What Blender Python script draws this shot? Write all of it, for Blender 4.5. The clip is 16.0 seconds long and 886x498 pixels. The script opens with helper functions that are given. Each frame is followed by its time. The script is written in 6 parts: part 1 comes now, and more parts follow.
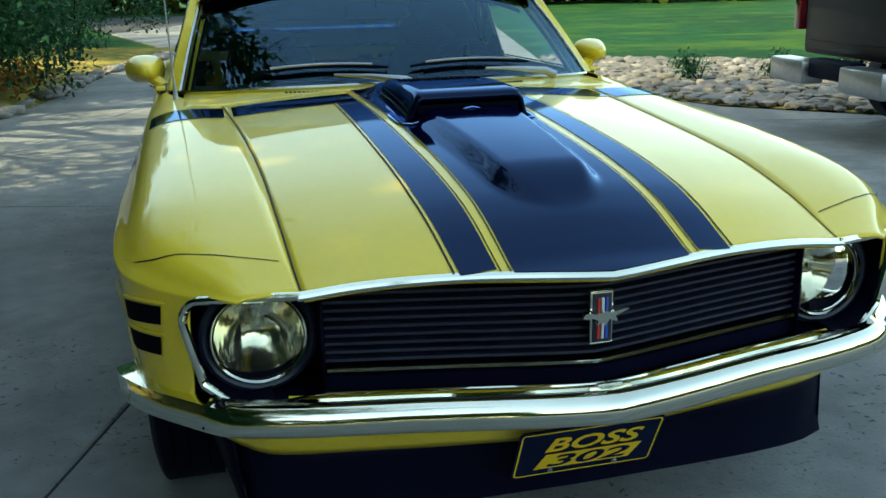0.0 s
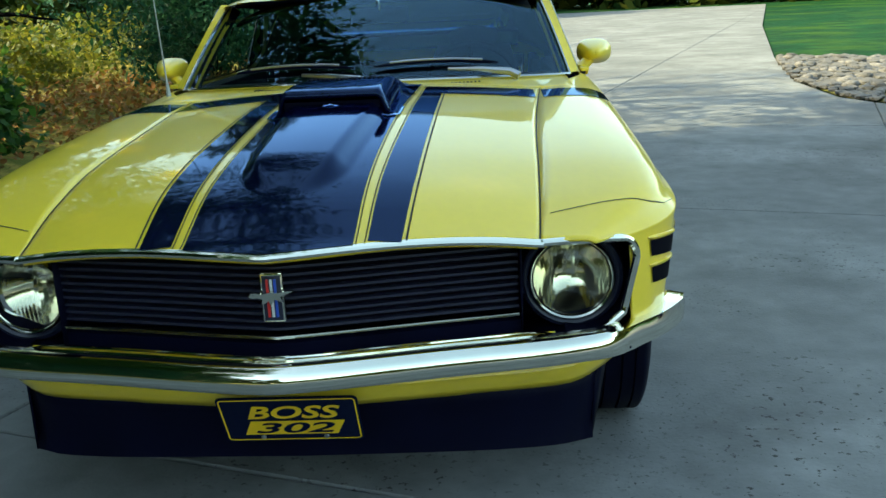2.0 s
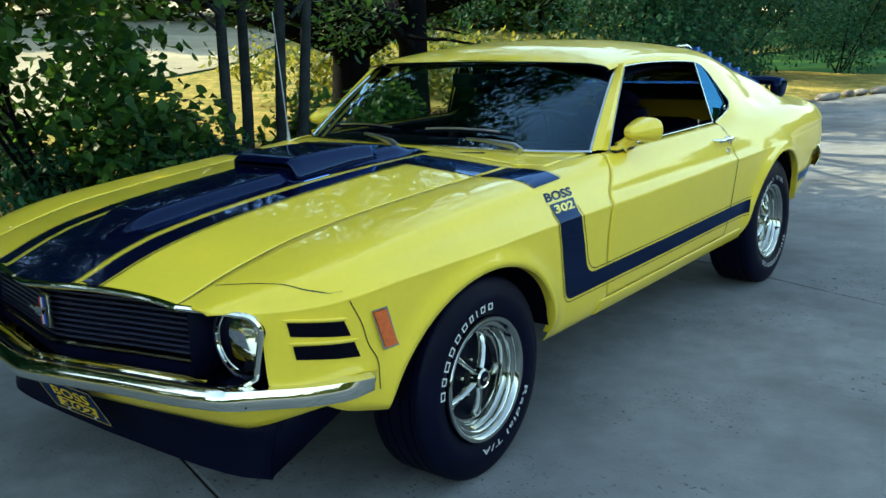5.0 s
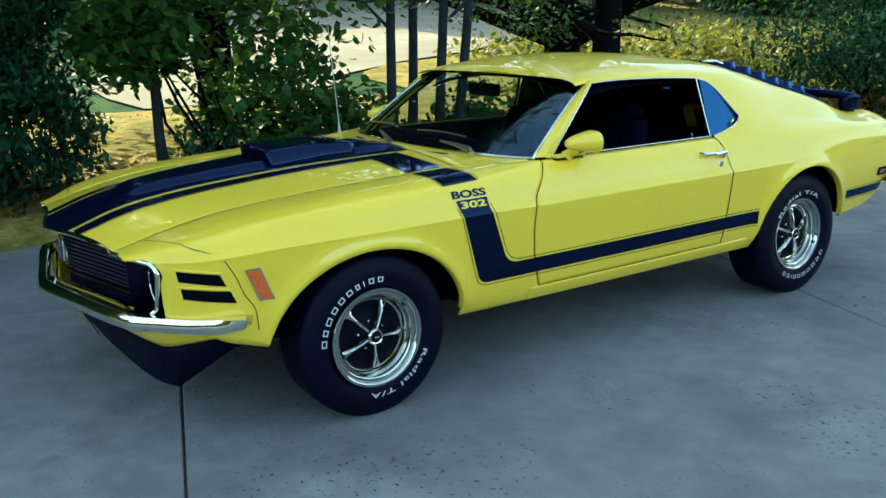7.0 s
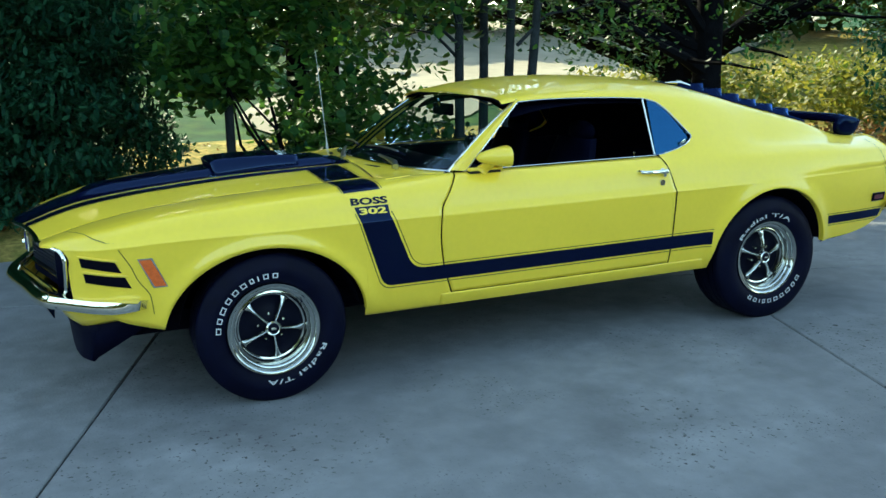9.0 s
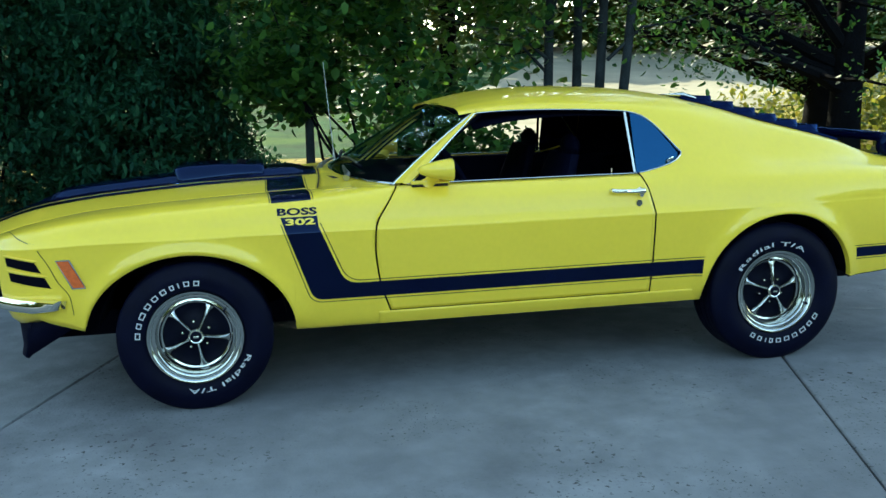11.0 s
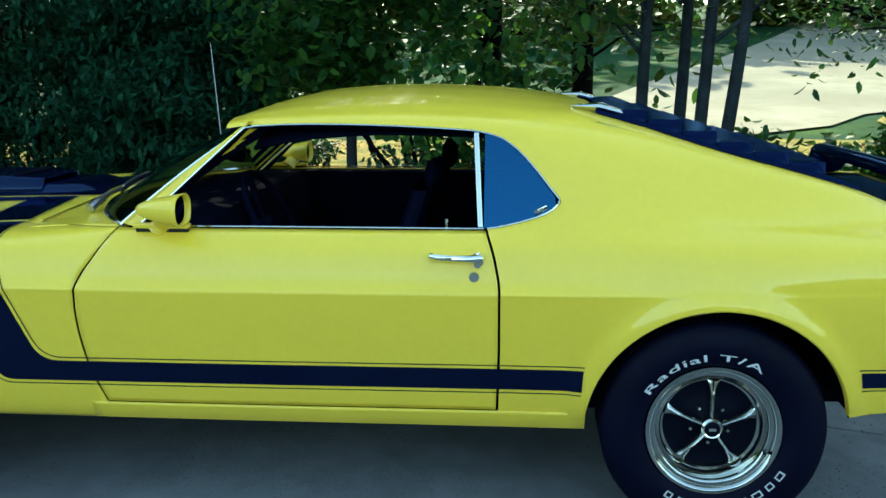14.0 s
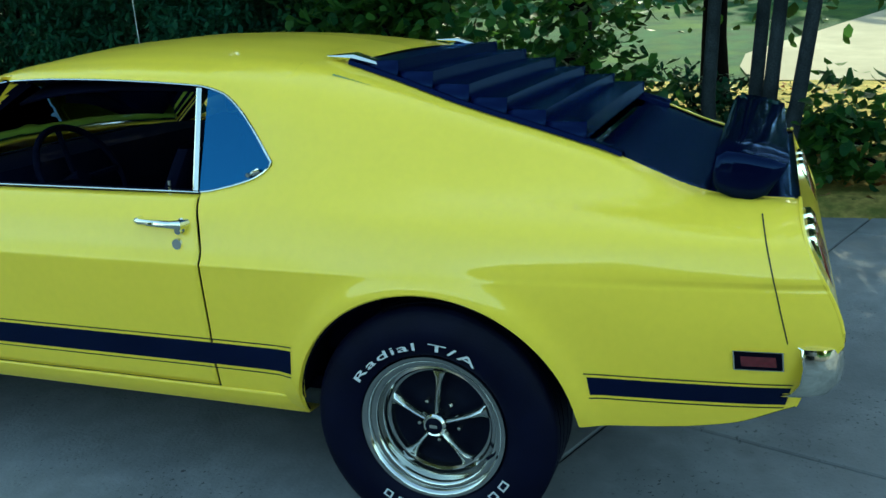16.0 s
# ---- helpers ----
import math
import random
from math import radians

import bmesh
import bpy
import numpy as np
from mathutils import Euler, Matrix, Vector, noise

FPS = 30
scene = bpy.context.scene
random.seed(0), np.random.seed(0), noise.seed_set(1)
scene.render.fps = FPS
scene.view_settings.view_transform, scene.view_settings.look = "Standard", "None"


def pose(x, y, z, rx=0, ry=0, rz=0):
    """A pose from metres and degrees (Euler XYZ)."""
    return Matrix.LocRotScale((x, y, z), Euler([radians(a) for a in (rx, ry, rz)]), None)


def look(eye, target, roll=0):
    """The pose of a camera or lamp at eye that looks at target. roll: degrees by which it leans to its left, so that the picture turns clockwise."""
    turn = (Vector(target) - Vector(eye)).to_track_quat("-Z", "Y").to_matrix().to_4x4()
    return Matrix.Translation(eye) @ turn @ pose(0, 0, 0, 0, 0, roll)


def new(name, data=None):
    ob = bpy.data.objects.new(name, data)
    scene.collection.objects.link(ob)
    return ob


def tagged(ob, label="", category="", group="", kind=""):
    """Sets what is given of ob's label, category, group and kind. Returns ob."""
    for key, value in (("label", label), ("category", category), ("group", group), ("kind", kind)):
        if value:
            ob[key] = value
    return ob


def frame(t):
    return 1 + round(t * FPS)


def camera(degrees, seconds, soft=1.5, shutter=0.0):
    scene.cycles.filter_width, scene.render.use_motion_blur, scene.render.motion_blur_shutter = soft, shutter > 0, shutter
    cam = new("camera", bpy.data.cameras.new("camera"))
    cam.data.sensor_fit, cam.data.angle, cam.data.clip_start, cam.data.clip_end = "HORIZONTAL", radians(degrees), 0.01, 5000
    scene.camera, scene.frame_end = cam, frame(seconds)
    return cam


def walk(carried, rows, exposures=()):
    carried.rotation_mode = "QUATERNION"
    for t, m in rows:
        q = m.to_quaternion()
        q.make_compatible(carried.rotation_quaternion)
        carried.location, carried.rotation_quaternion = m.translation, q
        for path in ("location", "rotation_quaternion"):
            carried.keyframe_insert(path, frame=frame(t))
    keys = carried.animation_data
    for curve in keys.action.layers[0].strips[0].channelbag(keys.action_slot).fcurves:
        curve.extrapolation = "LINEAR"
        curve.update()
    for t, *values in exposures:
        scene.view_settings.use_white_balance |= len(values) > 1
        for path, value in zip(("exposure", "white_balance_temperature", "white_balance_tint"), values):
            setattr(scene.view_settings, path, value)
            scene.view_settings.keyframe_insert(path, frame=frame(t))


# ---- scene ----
cam = camera(51.2, 16.0)
PATH = [
    (0, (-0.683, -2.453, 1.269), (-0.207, -0.589, 0.724), -1.3),
    (0.5, (-0.431, -2.574, 1.21), (-0.077, -0.69, 0.641), -1.2),
    (1, (-0.146, -2.728, 1.224), (-0.007, -0.81, 0.677), -2.4),
    (1.5, (0.15, -2.743, 1.211), (0.172, -0.817, 0.672), -2.5),
    (2, (0.46, -2.719, 1.242), (0.34, -0.793, 0.718), -2.8),
    (2.5, (0.844, -2.761, 1.299), (0.411, -0.871, 0.806), -3.4),
    (3, (1.172, -2.706, 1.33), (0.51, -0.883, 0.842), -3.2),
    (3.5, (1.503, -2.623, 1.378), (0.698, -0.856, 0.896), -2.4),
    (4, (1.889, -2.569, 1.423), (0.948, -0.871, 0.943), -1.9),
    (4.2, (1.997, -2.518, 1.419), (1.015, -0.843, 0.94), -1.8),
    (6.3, (3.354, -1.894, 1.502), (1.855, -0.659, 1.025), -1.4),
    (6.5, (3.492, -1.852, 1.526), (1.966, -0.655, 1.037), -1.1),
    (7, (3.885, -1.742, 1.564), (2.286, -0.646, 1.073), -1.1),
    (7.5, (4.066, -1.55, 1.496), (2.417, -0.516, 1.037), -1.6),
    (8, (4.314, -1.301, 1.516), (2.607, -0.355, 1.082), -1.7),
    (8.5, (4.587, -1.098, 1.505), (2.842, -0.221, 1.076), -1.4),
    (9, (4.722, -0.825, 1.473), (2.92, -0.061, 1.063), -1.6),
    (11.3, (4.869, 0.533, 1.384), (2.927, 0.859, 1.035), -0.9),
    (11.5, (4.831, 0.67, 1.385), (2.883, 0.968, 1.039), -0.4),
    (12, (4.626, 0.995, 1.408), (2.669, 1.187, 1.044), 0.0),
    (12.5, (4.34, 1.315, 1.413), (2.376, 1.407, 1.048), -0.1),
    (13, (4.104, 1.649, 1.406), (2.138, 1.642, 1.038), -0.0),
    (13.5, (3.813, 1.894, 1.447), (1.855, 1.808, 1.049), -0.1),
    (14, (3.544, 2.141, 1.454), (1.593, 1.985, 1.045), -0.3),
    (14.5, (3.376, 2.509, 1.462), (1.445, 2.233, 1.024), -0.8),
    (15, (3.176, 2.817, 1.450), (1.265, 2.438, 0.999), -1.05),
    (15.5, (3.046, 3.191, 1.418), (1.161, 2.701, 0.964), -1.5),
    (16, (2.978, 3.546, 1.443), (1.158, 2.899, 0.922), -1.9),
]
walk(cam, [(t, look(eye, target, roll)) for t, eye, target, roll in PATH],
     exposures=[(0, 2.20, 8800, -10), (3, 2.22, 8300, -9), (6, 2.36, 7600, -7), (12.5, 2.36, 7000, -8), (14.5, 2.24, 6800, -15), (16, 2.14, 6900, -19)])

# == world, sun and exposure ==
SUN_AZ, SUN_EL = radians(186), radians(38)   # direction towards the sun, from +x, anticlockwise
world = bpy.data.worlds.new("sky")
scene.world = world
world.use_nodes = True
wn = world.node_tree.nodes
sky = wn.new("ShaderNodeTexSky")
sky.sky_type, sky.sun_disc = "NISHITA", False
sky.sun_elevation, sky.sun_rotation = SUN_EL, radians(90) - SUN_AZ
world.node_tree.links.new(sky.outputs[0], wn["Background"].inputs[0])
wn["Background"].inputs[1].default_value = 0.14
sun_data = bpy.data.lights.new("sun", "SUN")
sun_data.energy, sun_data.angle, sun_data.color = 2.2, radians(0.53), (1.0, 0.93, 0.80)
sun = new("sun", sun_data)
sun_dir = Vector((math.cos(SUN_AZ) * math.cos(SUN_EL), math.sin(SUN_AZ) * math.cos(SUN_EL), math.sin(SUN_EL)))
sun.matrix_world = look(sun_dir * 40, (0, 0, 0))

# == materials ==
def mat(name, base, rough=0.5, metal=0.0, coat=0.0, vary=0.0, scale=8.0, bump=0.0, bump_scale=60.0, fine=0.0,
        dark=None, rand=0.0, spec=0.5, coat_rough=0.03):
    """A principled material with colour variation at two scales and fine relief."""
    m = bpy.data.materials.new(name)
    m.use_nodes = True
    nt = m.node_tree
    n, l = nt.nodes, nt.links
    p = n["Principled BSDF"]
    p.inputs["Roughness"].default_value, p.inputs["Metallic"].default_value = rough, metal
    p.inputs["Coat Weight"].default_value, p.inputs["Coat Roughness"].default_value = coat, coat_rough
    p.inputs["Specular IOR Level"].default_value = spec
    p.inputs["Base Color"].default_value = (*base, 1)
    if vary or fine or rand or dark:
        co = n.new("ShaderNodeTexCoord")
        big = n.new("ShaderNodeTexNoise")
        big.inputs["Scale"].default_value, big.inputs["Detail"].default_value = scale, 4
        l.new(co.outputs["Object"], big.inputs["Vector"])
        small = n.new("ShaderNodeTexNoise")
        small.inputs["Scale"].default_value, small.inputs["Detail"].default_value = scale * 14, 3
        l.new(co.outputs["Object"], small.inputs["Vector"])
        def ranged(src, amount):
            r = n.new("ShaderNodeMapRange")
            r.inputs[1].default_value, r.inputs[2].default_value = 0.3, 0.7
            r.inputs[3].default_value, r.inputs[4].default_value = 1 - amount, 1 + amount
            l.new(src, r.inputs[0])
            return r.outputs[0]
        a, b = ranged(big.outputs[0], vary), ranged(small.outputs[0], fine)
        mul = n.new("ShaderNodeMath"); mul.operation = "MULTIPLY"
        l.new(a, mul.inputs[0]); l.new(b, mul.inputs[1])
        out = mul.outputs[0]
        if rand:
            info = n.new("ShaderNodeObjectInfo")
            r = n.new("ShaderNodeMapRange")
            r.inputs[3].default_value, r.inputs[4].default_value = 1 - rand, 1 + rand
            l.new(info.outputs["Random"], r.inputs[0])
            mul2 = n.new("ShaderNodeMath"); mul2.operation = "MULTIPLY"
            l.new(out, mul2.inputs[0]); l.new(r.outputs[0], mul2.inputs[1])
            out = mul2.outputs[0]
        hsv = n.new("ShaderNodeHueSaturation")
        hsv.inputs["Color"].default_value = (*base, 1)
        l.new(out, hsv.inputs["Value"])
        col = hsv.outputs[0]
        if dark:
            mix = n.new("ShaderNodeMix"); mix.data_type = "RGBA"
            r = n.new("ShaderNodeMapRange")
            r.inputs[1].default_value, r.inputs[2].default_value = 0.45, 0.62
            l.new(big.outputs[0], r.inputs[0])
            l.new(r.outputs[0], mix.inputs[0]); l.new(col, mix.inputs[6])
            mix.inputs[7].default_value = (*dark, 1)
            col = mix.outputs[2]
        l.new(col, p.inputs["Base Color"])
    if bump:
        co2 = n.new("ShaderNodeTexCoord")
        t = n.new("ShaderNodeTexNoise")
        t.inputs["Scale"].default_value, t.inputs["Detail"].default_value = bump_scale, 5
        l.new(co2.outputs["Object"], t.inputs["Vector"])
        bp = n.new("ShaderNodeBump")
        bp.inputs["Strength"].default_value, bp.inputs["Distance"].default_value = bump, 0.01
        l.new(t.outputs[0], bp.inputs["Height"]); l.new(bp.outputs[0], p.inputs["Normal"])
    return m

def glass_mat(name, tint, rough=0.0, ior=1.9, gleam=(0.45, 0.74, 1.0)):
    """Thin glass: a mirror gloss by Fresnel over clear tinted transmission."""
    m = bpy.data.materials.new(name)
    m.use_nodes = True
    nt = m.node_tree
    n, l = nt.nodes, nt.links
    n.remove(n["Principled BSDF"])
    clear, gloss, mix, fres = (n.new("ShaderNodeBsdfTransparent"), n.new("ShaderNodeBsdfGlossy"), n.new("ShaderNodeMixShader"), n.new("ShaderNodeFresnel"))
    clear.inputs[0].default_value = (*tint, 1)
    gloss.inputs["Roughness"].default_value = rough
    fres.inputs[0].default_value = ior
    gloss.inputs[0].default_value = (*gleam, 1)
    l.new(fres.outputs[0], mix.inputs[0]); l.new(clear.outputs[0], mix.inputs[1]); l.new(gloss.outputs[0], mix.inputs[2])
    l.new(mix.outputs[0], n["Material Output"].inputs[0])
    return m

def gloss_black(name, base, rough, gleam, ior):
    """Near-black paint under a cool gloss that Fresnel drives."""
    m = mat(name, base, 0.6, vary=0.15, scale=5, spec=0.0)
    nt = m.node_tree
    n, l = nt.nodes, nt.links
    gloss, mix, fres = n.new("ShaderNodeBsdfGlossy"), n.new("ShaderNodeMixShader"), n.new("ShaderNodeFresnel")
    gloss.inputs["Roughness"].default_value, gloss.inputs[0].default_value, fres.inputs[0].default_value = rough, (*gleam, 1), ior
    l.new(fres.outputs[0], mix.inputs[0]); l.new(n["Principled BSDF"].outputs[0], mix.inputs[1]); l.new(gloss.outputs[0], mix.inputs[2])
    l.new(mix.outputs[0], n["Material Output"].inputs[0])
    return m

YELLOW = mat("yellow_paint", (0.90, 0.640, 0.055), 0.38, coat=0.75, spec=0.18, vary=0.02, scale=3, fine=0.015)
BLACK = gloss_black("glossy_black_stripe", (0.0015, 0.0025, 0.016), 0.06, (0.32, 0.54, 1.0), 1.45)
MATTE = mat("matte_black_plastic", (0.0020, 0.0028, 0.013), 0.50, vary=0.2, scale=6, bump=0.08, bump_scale=300, spec=0.06)
DARK = mat("dark_underbody", (0.002, 0.002, 0.006), 0.8, spec=0.05, vary=0.3, scale=6)
SEAM = mat("dark_panel_gap", (0.004, 0.004, 0.006), 0.7)
CHROME = mat("chrome", (0.83, 0.82, 0.70), 0.07, metal=1.0, vary=0.04, scale=12)
RIM = mat("rim_chrome", (0.52, 0.53, 0.49), 0.10, metal=1.0, vary=0.08, scale=12)
STEEL = mat("dull_steel", (0.42, 0.43, 0.45), 0.30, metal=1.0, vary=0.1, scale=20)
RUBBER = mat("tyre_rubber", (0.0020, 0.0028, 0.012), 0.50, vary=0.25, scale=9, bump=0.1, bump_scale=180, spec=0.08)
WHITE = mat("white_raised_letter", (0.62, 0.63, 0.61), 0.5, vary=0.05, scale=30)
VINYL = mat("black_vinyl", (0.0022, 0.0030, 0.011), 0.65, vary=0.2, scale=10, bump=0.15, bump_scale=220, spec=0.02)
AMBER = mat("amber_lens", (0.75, 0.13, 0.02), 0.15, coat=1.0, vary=0.12, scale=60)
RED = mat("red_lens", (0.11, 0.006, 0.010), 0.12, coat=1.0, vary=0.2, scale=60)
BADGE_RED = mat("badge_red", (0.60, 0.03, 0.03), 0.3)
BADGE_BLUE = mat("badge_blue", (0.02, 0.08, 0.45), 0.3)
GOLD = mat("plate_yellow", (0.92, 0.56, 0.02), 0.4, vary=0.04, scale=20)
GLASS = glass_mat("window_glass", (0.62, 0.72, 0.76), 0.0, 1.62, (0.40, 0.72, 1.0))
TINTED = glass_mat("tinted_glass", (0.03, 0.07, 0.12), 0.0, 2.5, (0.07, 0.34, 0.76))
LOUVRE = gloss_black("louvre_black", (0.0018, 0.003, 0.020), 0.20, (0.10, 0.24, 0.62), 1.40)
WING = gloss_black("wing_black", (0.0015, 0.0025, 0.016), 0.08, (0.13, 0.26, 0.55), 1.40)
AERIAL = mat("aerial_steel", (0.34, 0.35, 0.34), 0.35, metal=0.2, vary=0.05, scale=20)
MIRROR = mat("mirror_glass", (0.9, 0.9, 0.92), 0.02, metal=1.0)

# == helpers for meshes ==
def mesh_ob(name, verts, faces, material, parent=None, label="", smooth=True, angle=35, kind=""):
    me = bpy.data.meshes.new(name)
    me.from_pydata([tuple(map(float, v)) for v in verts], [], [tuple(map(int, f)) for f in faces])
    me.update()
    me.materials.append(material)
    if smooth:
        me.polygons.foreach_set("use_smooth", [True] * len(me.polygons))
        me.set_sharp_from_angle(angle=radians(angle))
    ob = new(name, me)
    if parent is not None:
        ob.parent = parent
    return tagged(ob, label, kind=kind)

def joined(*pieces):
    """Several (verts, faces) as one."""
    V, F = [], []
    for v, f in pieces:
        n = len(V)
        V += [tuple(p) for p in v]
        F += [tuple(i + n for i in q) for q in f]
    return V, F

def grid(P, closed_u=False, closed_v=False, flip=False):
    P = np.asarray(P, float)
    a, b = P.shape[:2]
    F = []
    for i in range(a if closed_u else a - 1):
        for j in range(b if closed_v else b - 1):
            q = (i * b + j, i * b + (j + 1) % b, (i + 1) % a * b + (j + 1) % b, (i + 1) % a * b + j)
            F.append(q[::-1] if flip else q)
    return P.reshape(-1, 3), F

def facing(vf, way=None):
    """Turns the faces so that they look along way, or outwards if the piece is closed."""
    v, f = np.array(vf[0], float), list(vf[1])
    total = 0.0
    for q in f:
        p = v[list(q)]
        for i in range(1, len(q) - 1):
            n = np.cross(p[i] - p[0], p[i + 1] - p[0])
            total += n @ (p[0] - v.mean(0)) if way is None else n @ np.array(way, float)
    return vf if total >= 0 else (vf[0], [tuple(q)[::-1] for q in f])

def mirrored(vf):
    v, f = vf
    v = np.array(v, float) * (-1, 1, 1)
    return v, [q[::-1] for q in f]

def box(cx, cy, cz, sx, sy, sz, bev=0.0, m=None):
    """A box with chamfered upright and level edges."""
    bm = bmesh.new()
    bmesh.ops.create_cube(bm, size=1, matrix=Matrix.Translation((cx, cy, cz)) @ Matrix.Diagonal((sx, sy, sz, 1)))
    if bev:
        bmesh.ops.bevel(bm, geom=bm.edges[:], offset=bev, segments=2, affect="EDGES", profile=0.6)
    if m is not None:
        bm.transform(m)
    bm.verts.index_update()
    out = [tuple(v.co) for v in bm.verts], [tuple(v.index for v in f.verts) for f in bm.faces]
    bm.free()
    return out

def lathe(profile, seg=48, axis="x", centre=(0, 0, 0), close=False):
    """Turns (along, radius) pairs round an axis."""
    P = []
    for k in range(seg):
        a = 2 * math.pi * k / seg
        row = []
        for h, r in profile:
            c, s = r * math.cos(a), r * math.sin(a)
            row.append({"x": (h, c, s), "y": (c, h, s), "z": (c, s, h)}[axis])
        P.append(row)
    P = np.array(P) + np.array(centre)
    return grid(P, closed_u=True, closed_v=close)

def tube(points, radius, seg=8, cap=True, squash=None):
    """A round bar along points; radius may be a list."""
    pts = [Vector(p) for p in points]
    rad = radius if hasattr(radius, "__len__") else [radius] * len(pts)
    P, up = [], Vector((0.13, 0.21, 0.97))
    for i, p in enumerate(pts):
        d = (pts[min(i + 1, len(pts) - 1)] - pts[max(i - 1, 0)]).normalized()
        if abs(d.dot(up)) > 0.95:
            up = Vector((0.97, 0.2, 0.1))
        a = d.cross(up).normalized()
        b = a.cross(d)
        P.append([p + (a * math.cos(2 * math.pi * k / seg) + b * math.sin(2 * math.pi * k / seg) * (squash or 1)) * rad[i] for k in range(seg)])
    v, f = grid(np.array(P), closed_v=True)
    v, f = [tuple(q) for q in v], list(f)
    if cap:
        f += [tuple(range(seg))[::-1], tuple(range(len(v) - seg, len(v)))]
    return v, f

def ramp(xs, ys, x):
    """A smooth, shape-keeping curve through knots (xs, ys); ys may have several columns."""
    xs, ys, x = np.asarray(xs, float), np.asarray(ys, float), np.asarray(x, float)
    flat = ys.ndim == 1
    if flat:
        ys = ys[:, None]
    h = np.diff(xs)[:, None]
    d = np.diff(ys, axis=0) / h
    m = np.zeros_like(ys)
    m[0], m[-1] = d[0], d[-1]
    for i in range(1, len(xs) - 1):
        same = d[i - 1] * d[i] > 0
        w1, w2 = 2 * h[i] + h[i - 1], h[i] + 2 * h[i - 1]
        with np.errstate(divide="ignore", invalid="ignore"):
            hm = (w1 + w2) / (w1 / d[i - 1] + w2 / d[i])
        m[i] = np.where(same, hm, 0)
    xc = np.clip(x, xs[0], xs[-1])
    k = np.clip(np.searchsorted(xs, xc, side="right") - 1, 0, len(xs) - 2)
    t = ((xc - xs[k]) / (xs[k + 1] - xs[k]))[..., None]
    hh = h[k]
    out = (ys[k] * (1 + 2 * t) * (1 - t) ** 2 + m[k] * hh * t * (1 - t) ** 2 + ys[k + 1] * t * t * (3 - 2 * t) + m[k + 1] * hh * t * t * (t - 1))
    return out[..., 0] if flat else out

def smooth01(a, b, x):
    t = np.clip((np.asarray(x, float) - a) / (b - a), 0, 1)
    return t * t * (3 - 2 * t)

def thick(ob, t=0.006, offset=-1.0):
    s = ob.modifiers.new("thickness", "SOLIDIFY")
    s.thickness, s.offset, s.use_even_offset = t, offset, False
    return ob

# == the car's body surface: x to its left side, y from the front axle to the tail, z up ==
def crease_x(y):
    return ramp([-0.95, -0.86, -0.80, -0.72, -0.62, -0.50, -0.2, 0.5, 1.3, 2.1, 2.75, 3.2, 3.5, 3.75],
                [0.62, 0.69, 0.745, 0.815, 0.868, 0.888, 0.900, 0.905, 0.908, 0.905, 0.908, 0.888, 0.860, 0.815], y)

def crease_z(y):
    return ramp([-0.95, -0.86, -0.8, -0.72, -0.6, -0.4, 2.1, 2.7, 3.2, 3.75], [0.752, 0.750, 0.742, 0.744, 0.752, 0.760, 0.762, 0.765, 0.772, 0.78], y)

def hood_half(y):
    return ramp([-1.0, -0.9, -0.6, -0.35, -0.15, 0.1, 0.48, 0.8], [0.535, 0.546, 0.561, 0.569, 0.577, 0.591, 0.618, 0.645], y)

def hood_edge_z(y):
    return ramp([-1.0, -0.9, -0.7, -0.45, 0.0, 0.45, 0.7, 0.95], [0.735, 0.757, 0.813, 0.859, 0.895, 0.917, 0.924, 0.932], y)

def hood_mid_z(y):
    return ramp([-1.05, -1.0, -0.95, -0.9, -0.8, -0.68, -0.3, 0.1, 0.5, 0.7, 0.95], [0.755, 0.775, 0.787, 0.806, 0.842, 0.870, 0.913, 0.940, 0.951, 0.954, 0.956], y)

LOW = [(-0.0015, 0.022), (-0.009, 0.17), (-0.020, 0.36), (-0.032, 0.56), (-0.052, 0.80), (-0.072, 0.93), (-0.092, 1.0)]

LOW_SOFT = (-0.0012, -0.0035, -0.013, -0.028, -0.050, -0.071, -0.092)   # dx where the crease has faded

def lower_points(y):
    """Control points from below the crease down to the sill."""
    kx, kz = crease_x(y), crease_z(y)
    tuck = ramp([-0.9, -0.78, -0.6, -0.4, 3.1, 3.4, 3.75], [0.15, 0.25, 0.85, 1.0, 1.0, 1.25, 1.8], y)
    soft = smooth01(2.1, 2.8, y)
    return [(kx + (dx + (sx - dx) * soft) * tuck, kz + (0.312 - kz) * f) for (dx, f), sx in zip(LOW, LOW_SOFT)]

FRONT_A = [(0, 1), (0.35, 1.01), (0.62, 0.95), (0.78, 0.82), (0.86, 0.60), (0.93, 0.26), (0.983, 0.07), (1, 0)]
FRONT_B = [(0, 1), (0.20, 0.955), (0.36, 0.86), (0.57, 0.68), (0.74, 0.39), (0.84, 0.17), (0.955, 0.045), (1, 0)]

def front_points(y):
    kx, kz, w = crease_x(y), crease_z(y), smooth01(0.50, 0.92, y)
    ax, az = hood_half(y), hood_edge_z(y)
    bx, bz = 0.792 + 0 * y, 0.937 + 0 * y
    pts = []
    for (u, v), (p, q) in zip(FRONT_A, FRONT_B):
        xa, za = ax + (kx - ax) * u, kz + (az - kz) * v
        xb, zb = bx + (kx - bx) * p, kz + (bz - kz) * q
        pts.append((xa + (xb - xa) * w, za + (zb - za) * w))
    return pts + lower_points(y)

